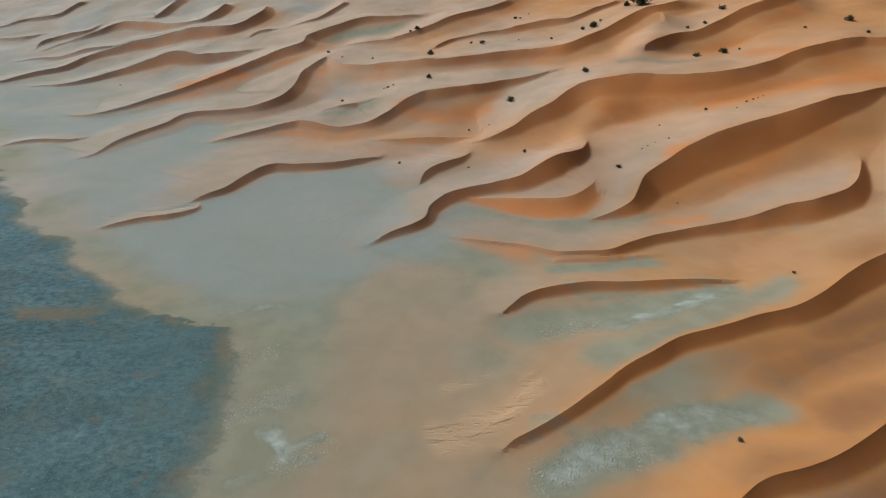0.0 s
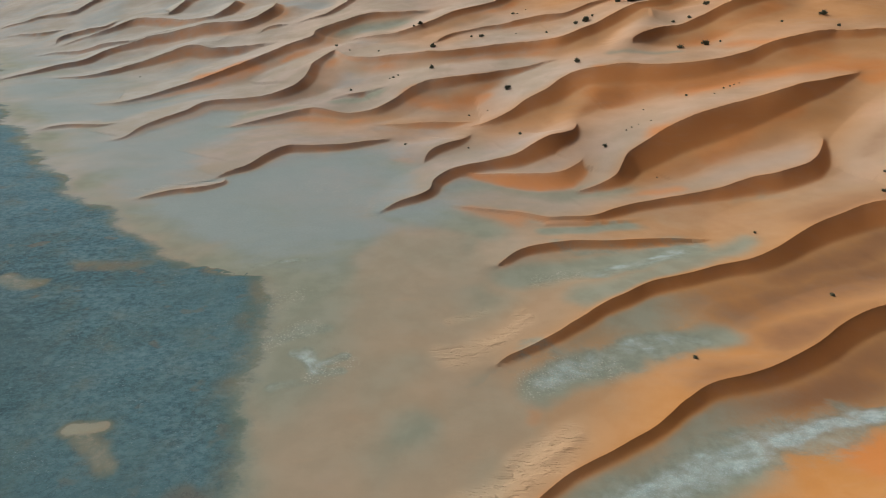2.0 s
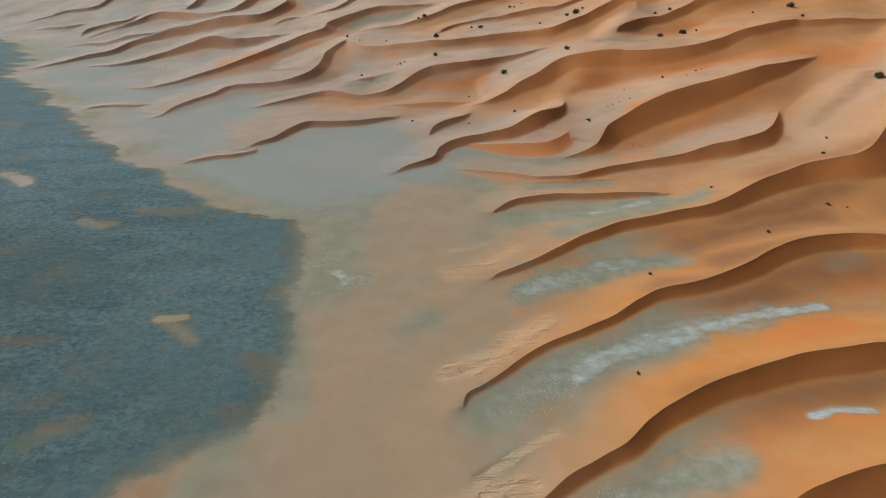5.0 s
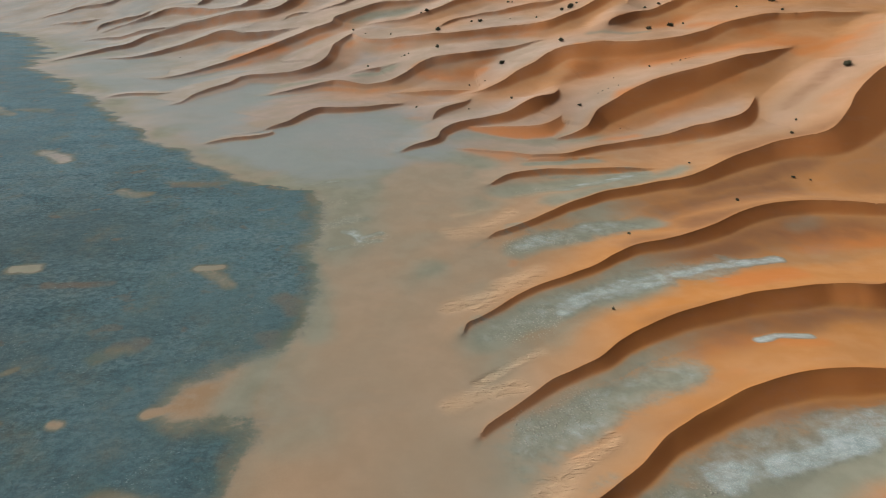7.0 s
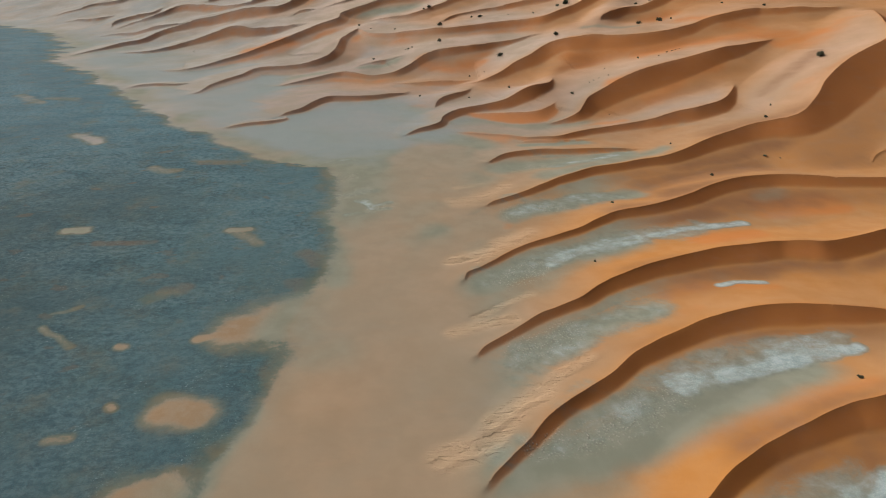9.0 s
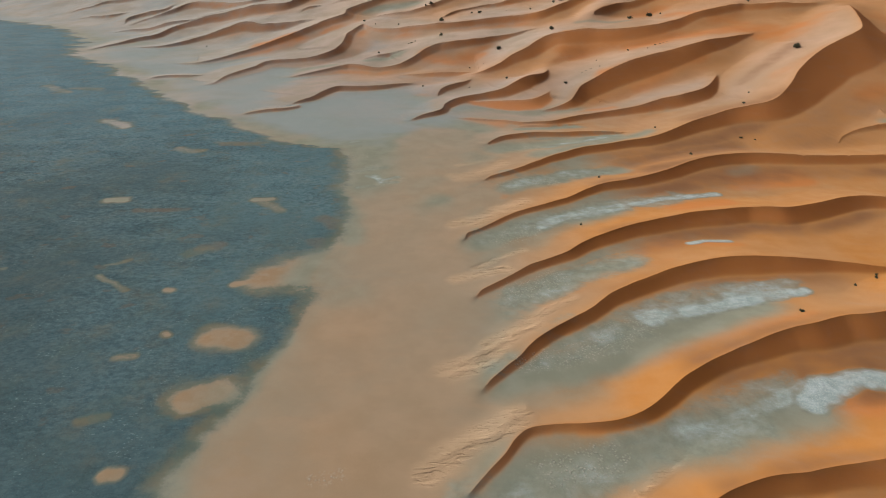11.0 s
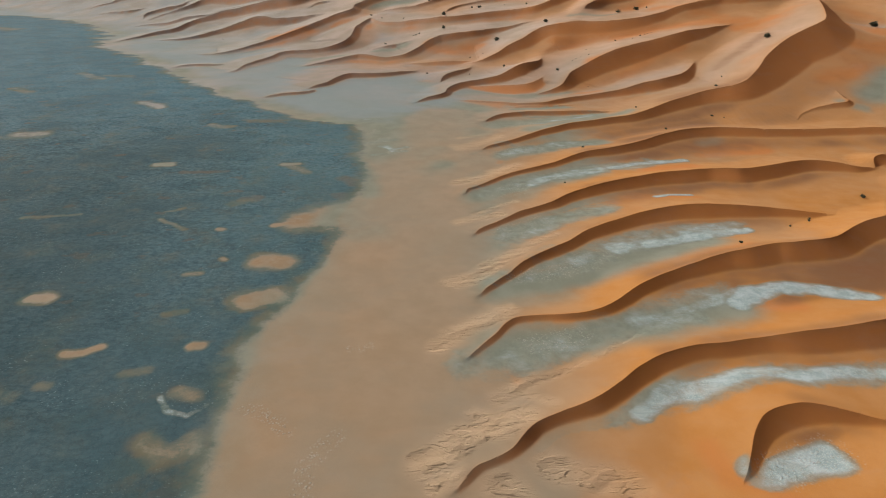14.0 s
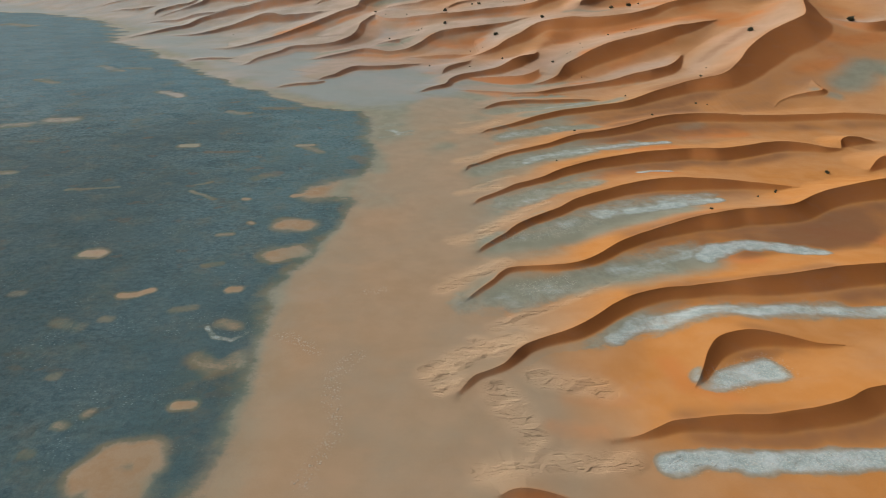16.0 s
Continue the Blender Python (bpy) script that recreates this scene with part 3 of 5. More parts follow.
def soil(kind, line, width, amount=1.0):
    """A patch of one soil, or of painted lee shade, along a line, ragged at its rim."""
    p = np.array(line, float)
    reach = 3 * width + 4
    near = np.nonzero((vx > p[:, 0].min() - reach) & (vx < p[:, 0].max() + reach) & (vy > p[:, 1].min() - reach) & (vy < p[:, 1].max() + reach))[0]
    best = np.full(len(near), 1e9)
    blend = 0.35 if width < 1.5 else 0.8
    qx, qy = vx[near] + blend * (bx - vx)[near], vy[near] + blend * (by - vy)[near]
    for (ax, ay), (cx, cy) in zip(p[:-1], p[1:]):
        l2 = (cx - ax) ** 2 + (cy - ay) ** 2 + 1e-6
        t = np.clip(((qx - ax) * (cx - ax) + (qy - ay) * (cy - ay)) / l2, 0, 1)
        best = np.minimum(best, np.hypot(qx - ax - t * (cx - ax), qy - ay - t * (cy - ay)))
    soft = 1.3 if kind == "salt" else 1.35 if kind == "isle" else 1.9 if kind in ("grey", "blue", "lee_shade", "ochre") else 1.5
    m = np.clip((1.0 + 0.5 * soft - best / width) / soft, 0, 1)
    m = amount * m * m * (3 - 2 * m)
    SOILS[kind][near] = np.maximum(SOILS[kind][near], m)


soil("salt", [(19.0, -73.0), (27.0, -72.4), (34.7, -72.0), (44.2, -71.8), (56.0, -71.4)], 1.5, 1)
soil("salt", [(29.5, -60.2), (34.4, -58.6), (39.0, -57.2)], 1.9, 1)
soil("salt", [(19.3, -50.5), (23.9, -47.2), (30.6, -44.7), (39.7, -43.3), (50.2, -43.0), (62.3, -44.1), (73.0, -44.9)], 1.5, 0.8)
soil("salt", [(41.6, -26.5), (49.3, -21.8), (57.7, -23.5), (63.0, -25.0)], 1.6, 1)
soil("grey", [(4.1, -38.4), (11.6, -35.9), (21.3, -34.1), (33.8, -30.4), (40.7, -27.5)], 4.0, 0.9)
soil("salt", [(24.3, -33.2), (33.8, -30.2)], 2.7, 0.5)
soil("grey", [(5.0, -22.3), (14.2, -19.7), (23.7, -14.3), (34.0, -9.6), (44.9, -5.3)], 4.2, 1)
soil("salt", [(34.1, -6.7), (41.7, -4.1), (55.1, -1.9)], 1.6, 0.85)
soil("salt", [(4.3, -21.0), (15.0, -15.5), (24.5, -11.7)], 2.6, 0.42)
soil("salt", [(42.5, 14.6), (46.0, 16.0), (50.5, 16.2)], 0.75, 0.85)
soil("grey", [(8.9, -2.4), (17.1, 2.1), (28.5, 7.1)], 3.0, 0.8)
soil("salt", [(10.3, -2.0), (14.7, 0.7)], 2.0, 0.36)
soil("grey", [(5.2, 15.6), (12.4, 21.2), (21.9, 25.7), (32.1, 29.9)], 4.0, 1)
soil("salt", [(17.0, 23.0), (22.5, 26.6), (29.0, 29.0), (35.5, 31.2)], 2.3, 0.66)
soil("salt", [(37.5, 32.6), (43.0, 35.4), (49.0, 36.4), (57.5, 38.6)], 1.1, 0.78)
soil("grey", [(11.2, 41.6), (20.4, 47.2), (27.2, 50.2), (38.9, 53.4)], 3.0, 1)
soil("salt", [(21.7, 49.5), (29.3, 51.5), (36.8, 52.6)], 1.6, 0.5)
soil("salt", [(12.1, 43.1), (17.7, 46.5), (21.1, 47.7)], 2.4, 0.5)
soil("grey", [(12.7, 69.9), (18.7, 71.3), (27.4, 72.6), (36.7, 74.8), (43.7, 77.0)], 4.5, 1)
soil("salt", [(24.8, 69.1), (34.2, 72.6), (42.8, 77.1)], 1.6, 0.5)
soil("grey", [(20.6, 86.5), (27.6, 87.2), (36.7, 88.5)], 2.2, 1)
soil("grey", [(-8.8, 94.6), (-1.6, 94.5), (8.2, 88.2)], 5.0, 0.9)
soil("grey", [(2.9, 109.1), (14.6, 111.2), (25.9, 103.0), (39.3, 104.1)], 4.0, 0.7)
soil("blue", [(-44.2, 112.4), (-34.8, 112.4), (-26.5, 118.3), (-17.3, 124.6), (-5.9, 99.1)], 10.0, 0.9)
soil("blue", [(-35.9, 92.6), (-23.8, 92.5)], 8.0, 0.8)
soil("blue", [(-76.5, 125.2), (-72.8, 140.3), (-64.5, 144.5)], 9.0, 0.8)
soil("blue", [(-103.7, 172.7), (-93.2, 183.3), (-82.7, 188.5)], 5.0, 0.9)
soil("blue", [(-146.8, 203.6), (-140.5, 219.8)], 14.0, 0.9)
soil("blue", [(-203.7, 285.2), (-172.4, 259.2), (-145.3, 244.8)], 8.0, 0.6)
soil("grey", [(-71.7, 163.7), (-49.6, 172.3)], 3.5, 0.7)
soil("grey", [(-32.8, 173.6), (-21.1, 175.6)], 3.0, 0.8)
soil("grey", [(-38.3, 240.5), (-24.9, 238.7), (-16.2, 239.8)], 6.0, 0.8)
soil("blue", [(-132.0, 295.5), (-114.7, 285.2)], 6.0, 0.9)
soil("blue", [(-76.7, 291.5), (-54.6, 285.7)], 7.0, 0.9)
soil("grey", [(60.3, 97.3), (69.5, 97.4)], 2.5, 0.45)
soil("grey", [(44.4, 113.8), (47.4, 114.0)], 1.0, 0.5)
soil("grey", [(26.9, 121.4), (29.7, 123.3)], 1.5, 0.3)
soil("grey", [(53.3, 174.2), (72.1, 168.5)], 2.0, 0.6)
soil("grey", [(127.3, 75.4), (137.5, 84.5), (145.7, 77.0)], 6.0, 0.9)
soil("grey", [(115.8, 73.2), (120.9, 69.5)], 2.0, 0.7)
soil("grey", [(22.0, 61.5), (34.0, 68.7), (46.5, 74.6), (54.0, 78.4)], 3.0, 0.8)
soil("grey", [(66.9, 50.5), (72.9, 54.5)], 3.0, 0.4)
soil("grey", [(-21.7, 45.2), (-20.9, 53.8), (-22.0, 67.4), (-27.5, 79.3)], 8.0, 0.8)
soil("grey", [(-25.9, -13.8), (-27.5, -23.2), (-31.7, -31.3), (-31.9, -41.6), (-30.6, -55.1), (-30.3, -65.5), (-33.1, -75.2)], 2.5, 0.8)
soil("grey", [(-25.1, 39.5), (-24.1, 17.5), (-27.2, 1.7)], 3.0, 0.8)
soil("isle", [(-74.9, 35.5), (-71.6, 36.4)], 1.7, 1)
soil("isle", [(-104.4, 95.5), (-96.4, 90.3)], 2.4, 0.9)
soil("isle", [(-124.5, 59.4), (-118.0, 60.0)], 3.0, 0.9)
soil("isle", [(-134.3, 54.6), (-129.1, 55.8)], 2.5, 0.8)
soil("isle", [(-68.1, -25.6), (-65.9, -25.2)], 1.7, 1)
soil("isle", [(-55.4, -38.6), (-52.9, -38.3), (-51.3, -37.3)], 0.9, 1)
soil("isle", [(-73.4, 35.6), (-71.1, 35.6)], 1.4, 1)
soil("isle", [(-38.7, -37.1), (-37.6, -37.0)], 1.0, 1)
soil("isle", [(-37.1, -63.4), (-35.5, -63.2)], 1.0, 1)
soil("isle", [(-275.9, 275.3), (-257.1, 267.7)], 5.0, 0.7)
soil("isle", [(-150.2, 142.3), (-137.2, 132.9)], 2.2, 0.7)
soil("isle", [(-138.2, 139.9), (-127.5, 137.5)], 1.9, 0.6)
soil("isle", [(-160.9, 115.8), (-152.5, 110.9)], 2.0, 0.7)
soil("isle", [(-105.6, 96.4), (-96.2, 90.6)], 2.0, 0.7)
soil("isle", [(-72.1, 70.4), (-66.1, 68.4)], 1.5, 0.6)
soil("isle", [(-60.0, 3.6), (-58.0, 2.3), (-56.4, 1.8), (-53.7, -0.5)], 0.6, 0.6)
soil("isle", [(-47.7, 11.2), (-44.8, 13.0)], 1.5, 0.4)
soil("isle", [(-46.8, -17.4), (-44.7, -17.2)], 0.8, 0.7)
soil("isle", [(-110.3, 15.6), (-106.9, 15.6)], 1.2, 0.7)
soil("isle", [(-87.8, 4.4), (-77.4, 6.0)], 0.7, 0.5)
soil("isle", [(-45.1, -43.2), (-42.8, -42.6)], 1.0, 0.5)
soil("isle", [(-45.8, -29.3), (-43.1, -28.5)], 0.8, 0.5)
soil("isle", [(-60.9, -46.2), (-57.4, -47.4)], 1.2, 0.4)
soil("isle", [(-55.2, -45.3), (-53.9, -45.4)], 0.9, 0.5)
soil("isle", [(-55.0, -57.9), (-54.4, -57.7)], 0.9, 0.5)
soil("isle", [(-47.0, -64.7), (-46.9, -64.3)], 0.7, 0.6)
soil("isle", [(-49.4, -66.3), (-48.7, -66.5)], 0.8, 0.6)
soil("isle", [(-50.5, -71.0), (-49.9, -71.0)], 0.8, 0.5)
soil("isle", [(-72.7, -38.7), (-71.8, -38.7)], 1.0, 0.4)
soil("isle", [(-64.1, 75.1), (-55.3, 73.2), (-50.9, 74.4)], 1.2, 0.3)
soil("rough", [(-4.6, -56.9), (-0.4, -55.2), (4.5, -51.5)], 1.6, 1)
soil("rough", [(-4.0, -36.7), (1.7, -33.2), (5.8, -29.4)], 1.6, 1)
soil("rough", [(-5.0, -60.7), (-2.8, -59.7)], 1.2, 1)
soil("rough", [(2.7, -61.8), (4.8, -67.4), (5.9, -69.1)], 2.0, 0.7)
soil("rough", [(8.1, -58.6), (14.9, -60.8)], 2.0, 0.8)
soil("rough", [(-0.8, -73.4), (5.4, -72.3), (14.7, -72.0)], 1.6, 0.7)
soil("rough", [(-2.1, -20.3), (1.7, -18.7), (6.9, -12.5), (10.1, -9.5)], 1.8, 1)
soil("rough", [(-1.1, 22.7), (3.3, 25.0), (6.1, 26.6)], 1.2, 1)
soil("rough", [(-0.7, 2.2), (3.6, 4.1), (7.9, 5.1)], 1.3, 1)
soil("rough", [(3.0, 6.2), (11.9, 12.4)], 0.8, 1)
soil("rough", [(0.4, 23.6), (4.4, 26.2), (11.2, 31.1)], 1.8, 1)
soil("rough", [(0.9, 47.3), (7.2, 51.9)], 1.3, 0.7)
soil("rough", [(1.0, 56.7), (6.1, 59.3)], 1.0, 0.6)
soil("rough", [(0.2, 49.1), (2.7, 47.4)], 1.6, 0.6)
soil("rough", [(-66.8, 108.4), (-58.1, 112.0), (-52.9, 113.7)], 1.2, 0.7)
soil("rough", [(14.8, 67.8), (22.2, 68.4)], 2.0, 0.6)
# brown shade below the slip faces, laid on as colour
soil("lee_shade", [(34.9, 40.8), (45.4, 42.8), (58.5, 47.0), (69.8, 48.4)], 5.2, 0.72)
soil("lee_shade", [(33.5, 34.4), (45.5, 40.4), (63.6, 45.8), (76.3, 49.2)], 3.8, 0.64)
soil("lee_shade", [(30.4, 16.8), (39.0, 18.2), (50.4, 21.0), (65.5, 23.2)], 3.9, 0.8)
soil("lee_shade", [(32.9, 12.9), (41.3, 14.2)], 3.0, 0.48)
soil("lee_shade", [(25.3, -4.1), (34.8, 0.9), (48.3, 3.5), (61.4, 3.4)], 3.3, 0.56)
soil("lee_shade", [(32.3, -21.1), (43.9, -17.0), (53.0, -15.6), (64.0, -14.1)], 4.8, 0.8)
soil("lee_shade", [(27.5, -40.7), (35.8, -38.9), (48.1, -37.7), (58.7, -35.8)], 3.3, 0.72)
soil("lee_shade", [(24.2, -67.9), (31.8, -68.4), (38.7, -67.7), (47.4, -66.2)], 3.0, 0.72)
soil("lee_shade", [(39.0, -50.3), (43.6, -52.3)], 2.4, 0.48)
soil("lee_shade", [(112.7, 104.0), (123.0, 104.9), (127.2, 93.2), (141.3, 102.4)], 9.0, 0.3)
soil("lee_shade", [(73.6, 78.4), (91.3, 82.2), (112.1, 92.1)], 6.0, 0.36)
soil("lee_shade", [(70.8, 83.3), (83.7, 86.5), (95.2, 86.9)], 6.0, 0.64)
soil("lee_shade", [(41.5, 50.6), (57.1, 54.7), (80.5, 58.3), (99.2, 52.9)], 3.8, 0.48)
soil("salt", [(12.2, -13.8), (18.5, -10.2), (27.4, -6.2), (38.7, -1.9), (54.0, 1.7)], 2.5, 0.45)
soil("salt", [(27.1, -8.7), (32.8, -7.1), (40.5, -3.6), (53.6, 1.2)], 2.2, 0.7)
soil("salt", [(15.5, -13.5), (21.4, -11.4)], 1.8, 0.5)
soil("salt", [(7.7, -3.9), (14.6, 0.4), (21.1, 3.5), (28.4, 8.1)], 4.0, 0.42)
soil("salt", [(4.6, 17.5), (12.9, 22.1), (22.9, 27.2), (33.7, 31.7), (48.0, 35.7)], 3.4, 0.42)
soil("salt", [(11.3, 48.4), (22.3, 48.4), (34.5, 52.2)], 3.0, 0.4)
soil("salt", [(21.4, 79.7), (35.1, 79.5), (46.0, 79.2)], 2.6, 0.38)
soil("salt", [(-0.6, -41.8), (9.1, -39.3), (19.4, -33.0), (28.3, -29.2), (40.1, -24.1)], 3.4, 0.42)
soil("salt", [(24.8, -32.0), (30.7, -30.0), (37.2, -26.7), (42.9, -24.1)], 1.4, 0.6)
soil("salt", [(16.8, -49.8), (22.4, -47.7), (30.8, -44.9), (43.1, -43.2), (56.1, -43.0)], 2.6, 0.42)
soil("salt", [(-38.7, -47.4), (-37.0, -49.6), (-34.4, -50.4), (-32.7, -48.5)], 0.6, 0.75)
soil("salt", [(-39.3, -63.1), (-36.8, -65.9), (-33.6, -65.7), (-33.0, -63.6)], 1.0, 0.3)
soil("salt", [(-25.1, 51.5), (-21.1, 53.9), (-17.5, 55.1)], 1.8, 0.35)
soil("salt", [(-18.8, 50.2), (-16.9, 45.9), (-13.7, 45.8)], 1.0, 0.5)
soil("salt", [(-21.4, 42.9), (-16.9, 44.3)], 1.0, 0.35)
soil("salt", [(-20.3, 49.7), (-16.9, 47.4), (-13.7, 48.9)], 0.8, 0.5)
soil("salt", [(-34.1, 73.7), (-21.4, 76.5)], 1.0, 0.4)
soil("grey", [(-23.8, -3.9), (-16.6, -1.5)], 4.0, 0.5)
soil("grey", [(-26.5, 42.8), (-21.7, 27.6), (-19.7, 17.1)], 3.0, 0.8)
soil("grey", [(-31.6, -34.3), (-31.7, -41.3)], 2.5, 0.7)
soil("ribs", [(0.1, -50.5), (2.3, -51.9), (4.5, -52.8)], 1.3, 1)
soil("ribs", [(-3.1, -55.3), (0.1, -54.5), (3.4, -54.1)], 1.0, 0.8)
soil("ribs", [(-3.7, -59.9), (-2.2, -59.0)], 0.9, 0.8)
soil("ribs", [(-3.5, -34.2), (1.5, -32.2), (4.6, -30.0)], 1.1, 0.7)
soil("ribs", [(5.4, -13.9), (8.3, -12.0)], 0.9, 0.7)
soil("ribs", [(3.8, 25.7), (7.7, 28.1)], 1.0, 0.7)
soil("ochre", [(132.7, 108.8), (141.3, 102.4), (151.5, 103.4)], 5.0, 0.9)
soil("ochre", [(118.8, 87.2), (131.9, 91.3)], 4.0, 0.8)
soil("ochre", [(64.6, 45.6), (80.4, 48.6)], 3.0, 0.7)
soil("ochre", [(66.6, -16.9), (78.5, -20.0)], 2.6, 1)
soil("ochre", [(111.6, 139.3), (126.6, 142.8)], 4.0, 0.8)
soil("ochre", [(10.3, -62.8), (17.1, -63.0)], 1.6, 0.4)
soil("ochre", [(8.1, -67.4), (13.1, -68.3)], 1.6, 0.4)
soil("ochre", [(25.3, -55.3), (26.3, -60.8), (31.0, -62.8)], 1.8, 0.7)
soil("ochre", [(45.4, 29.8), (56.2, 32.4)], 3.0, 1)
soil("ochre", [(63.9, 42.4), (73.4, 44.6), (81.3, 45.6)], 2.5, 1)
soil("ochre", [(32.9, 12.9), (38.9, 14.2), (50.7, 14.1)], 2.0, 0.7)
soil("ochre", [(20.3, -19.6), (32.0, -14.5), (44.2, -10.7)], 1.6, 0.6)
soil("ochre", [(41.7, -26.1), (50.1, -27.3)], 2.5, 0.9)
soil("ochre", [(46.6, 159.1), (61.9, 151.0), (80.2, 151.0)], 4.0, 0.8)
soil("ochre", [(61.9, 114.4), (77.4, 123.5), (87.3, 129.1)], 4.0, 0.7)
soil("ochre", [(41.0, 102.1), (49.9, 103.0)], 2.5, 0.7)
soil("ochre", [(87.9, 169.7), (101.5, 160.3), (110.4, 153.1)], 4.0, 0.7)
soil("ochre", [(-8.9, 168.0), (0.8, 161.4), (11.9, 162.8)], 4.0, 0.7)
soil("ochre", [(-88.8, 210.4), (-71.7, 214.6)], 5.0, 0.8)
soil("ochre", [(6.8, 96.7), (15.6, 92.2)], 3.0, 0.6)
soil("ochre", [(-16.2, 126.2), (-9.6, 124.3)], 3.0, 0.5)
soil("ochre", [(78.4, 177.8), (87.7, 181.0)], 4.0, 0.7)
soil("ochre", [(11.3, 43.0), (10.5, 36.6)], 1.0, 0.6)
soil("ochre", [(4.6, -42.4), (5.6, -44.7)], 1.0, 0.5)
soil("ochre", [(114.5, 134.2), (124.4, 137.2), (137.0, 147.5)], 4.5, 0.5)
soil("ochre", [(52.7, 121.1), (69.7, 122.7), (86.0, 126.4)], 3.5, 0.8)
soil("lee_shade", [(92.0, 106.1), (105.4, 115.3), (114.2, 123.6)], 3.5, 0.5)
soil("ochre", [(67.9, 146.2), (86.8, 147.9), (104.9, 147.8), (116.4, 145.5)], 5.0, 0.8)
soil("lee_shade", [(55.6, 68.5), (70.9, 74.1), (86.0, 80.7), (100.5, 88.1)], 4.5, 0.7)
soil("lee_shade", [(43.7, 58.0), (54.7, 62.5), (73.6, 68.6)], 5.0, 0.7)
soil("ochre", [(121.3, 100.6), (130.7, 105.5), (130.6, 93.0)], 4.5, 0.5)
soil("ochre", [(99.1, 100.7), (115.8, 107.0)], 4.0, 0.4)
soil("rough", [(2.9, 23.1), (7.0, 27.2), (10.7, 30.3), (14.7, 33.7)], 2.0, 0.8)
soil("rough", [(1.0, 48.1), (6.1, 50.9), (12.0, 57.2)], 1.5, 0.7)
soil("rough", [(-2.3, -35.4), (1.2, -32.5), (5.1, -29.4)], 1.8, 0.8)
soil("rough", [(3.3, -47.5), (7.7, -44.7)], 1.6, 0.6)
soil("lee_shade", [(46.8, 50.7), (57.9, 53.7), (69.2, 55.1)], 5.0, 0.75)
soil("lee_shade", [(52.9, 45.0), (64.2, 47.7)], 4.0, 0.6)
soil("ochre", [(16.0, -21.1), (26.1, -17.5), (37.4, -13.5), (50.4, -10.5)], 1.6, 0.6)
soil("ochre", [(13.1, -5.9), (24.3, 3.3), (36.1, 7.2)], 1.4, 0.4)
# sand banks that run out on to the dark flat
soil("isle", [(-36.8, 1.2), (-31.0, 3.0)], 1.0, 1)
soil("isle", [(-31.5, 3.4), (-23.0, 5.5)], 4.4, 1)
soil("isle", [(-25.5, 5.5), (-18.0, 5.5)], 6.8, 1)
soil("isle", [(-35.8, -13.8), (-32.6, -14.2)], 2.7, 1)
soil("isle", [(-43.3, 35.6), (-39.8, 35.8)], 1.1, 1)
soil("isle", [(-41.5, 34.5), (-38.5, 32.5), (-36.0, 29.8)], 1.2, 0.6)
soil("isle", [(-42.7, -12.2), (-42.4, -12.6)], 0.7, 0.8)
soil("isle", [(-47.4, -0.4), (-46.4, -0.6)], 0.8, 0.8)
soil("isle", [(-60.7, 7.3), (-59.0, 8.0), (-57.6, 9.3)], 0.5, 0.5)
soil("isle", [(-34.4, -25.2), (-31.4, -24.0)], 2.6, 1)
soil("isle", [(-42.2, -74.8), (-40.3, -71.4), (-37.8, -70.8), (-36.6, -73.0)], 2.2, 1)
soil("isle", [(-39.5, -75.2), (-36.5, -75.6)], 2.6, 1)
soil("isle", [(-37.8, -54.2), (-35.0, -56.0), (-32.6, -54.4)], 1.5, 0.6)
soil("isle", [(-36.8, -46.3), (-34.8, -46.8)], 1.2, 0.6)
# rusty stains in the dark crust
soil("stain", [(-38.5, -54.4), (-35.8, -56.0), (-32.8, -55.0)], 1.5, 0.9)
soil("stain", [(-37.0, -46.6), (-34.8, -46.9)], 1.4, 0.8)
soil("stain", [(-41.5, -70.5), (-39.0, -68.6), (-36.5, -69.8)], 0.8, 0.8)
soil("stain", [(-27.5, 26.0), (-24.5, 23.0)], 2.0, 0.8)
soil("stain", [(-26.5, 17.0), (-24.0, 15.0)], 1.8, 0.8)
soil("stain", [(-46.5, 13.0), (-43.0, 15.0)], 1.6, 0.6)
soil("stain", [(-66.0, 30.0), (-56.0, 30.5)], 1.2, 0.6)
soil("stain", [(-62.0, 73.5), (-52.0, 75.0)], 1.6, 0.7)
soil("salt", [(-56.0, 15.9), (-53.5, 14.6), (-51.0, 15.6), (-50.6, 17.4)], 0.8, 0.34)
soil("salt", [(-56.2, 16.4), (-55.0, 18.8), (-52.6, 19.4)], 0.6, 0.3)
soil("salt", [(-40.0, -62.0), (-37.0, -61.2), (-34.0, -62.4)], 1.0, 0.3)
soil("salt", [(-39.0, -64.5), (-36.0, -65.5), (-34.0, -64.5)], 1.6, 0.3)
# knobbly crust with salt-tipped lumps
soil("knobs", [(-27.5, -49.5), (-24.5, -50.5), (-21.8, -53.0)], 1.0, 0.9)
soil("knobs", [(-16.2, -53.6), (-18.6, -57.6), (-18.8, -61.5), (-17.2, -65.5)], 1.2, 0.9)
soil("knobs", [(-17.0, -68.0), (-18.2, -71.5), (-19.8, -75.0)], 1.0, 0.8)
soil("knobs", [(-16.5, -37.4), (-14.0, -37.0)], 0.9, 0.8)
soil("knobs", [(8.0, -2.0), (12.0, -0.2), (15.5, 2.0)], 2.4, 1)
soil("knobs", [(9.0, 16.5), (13.5, 20.5)], 2.8, 1)
soil("knobs", [(10.5, 42.5), (16.0, 45.5), (22.0, 47.0)], 2.2, 0.9)
soil("knobs", [(15.5, 68.5), (22.0, 70.0)], 2.4, 0.8)
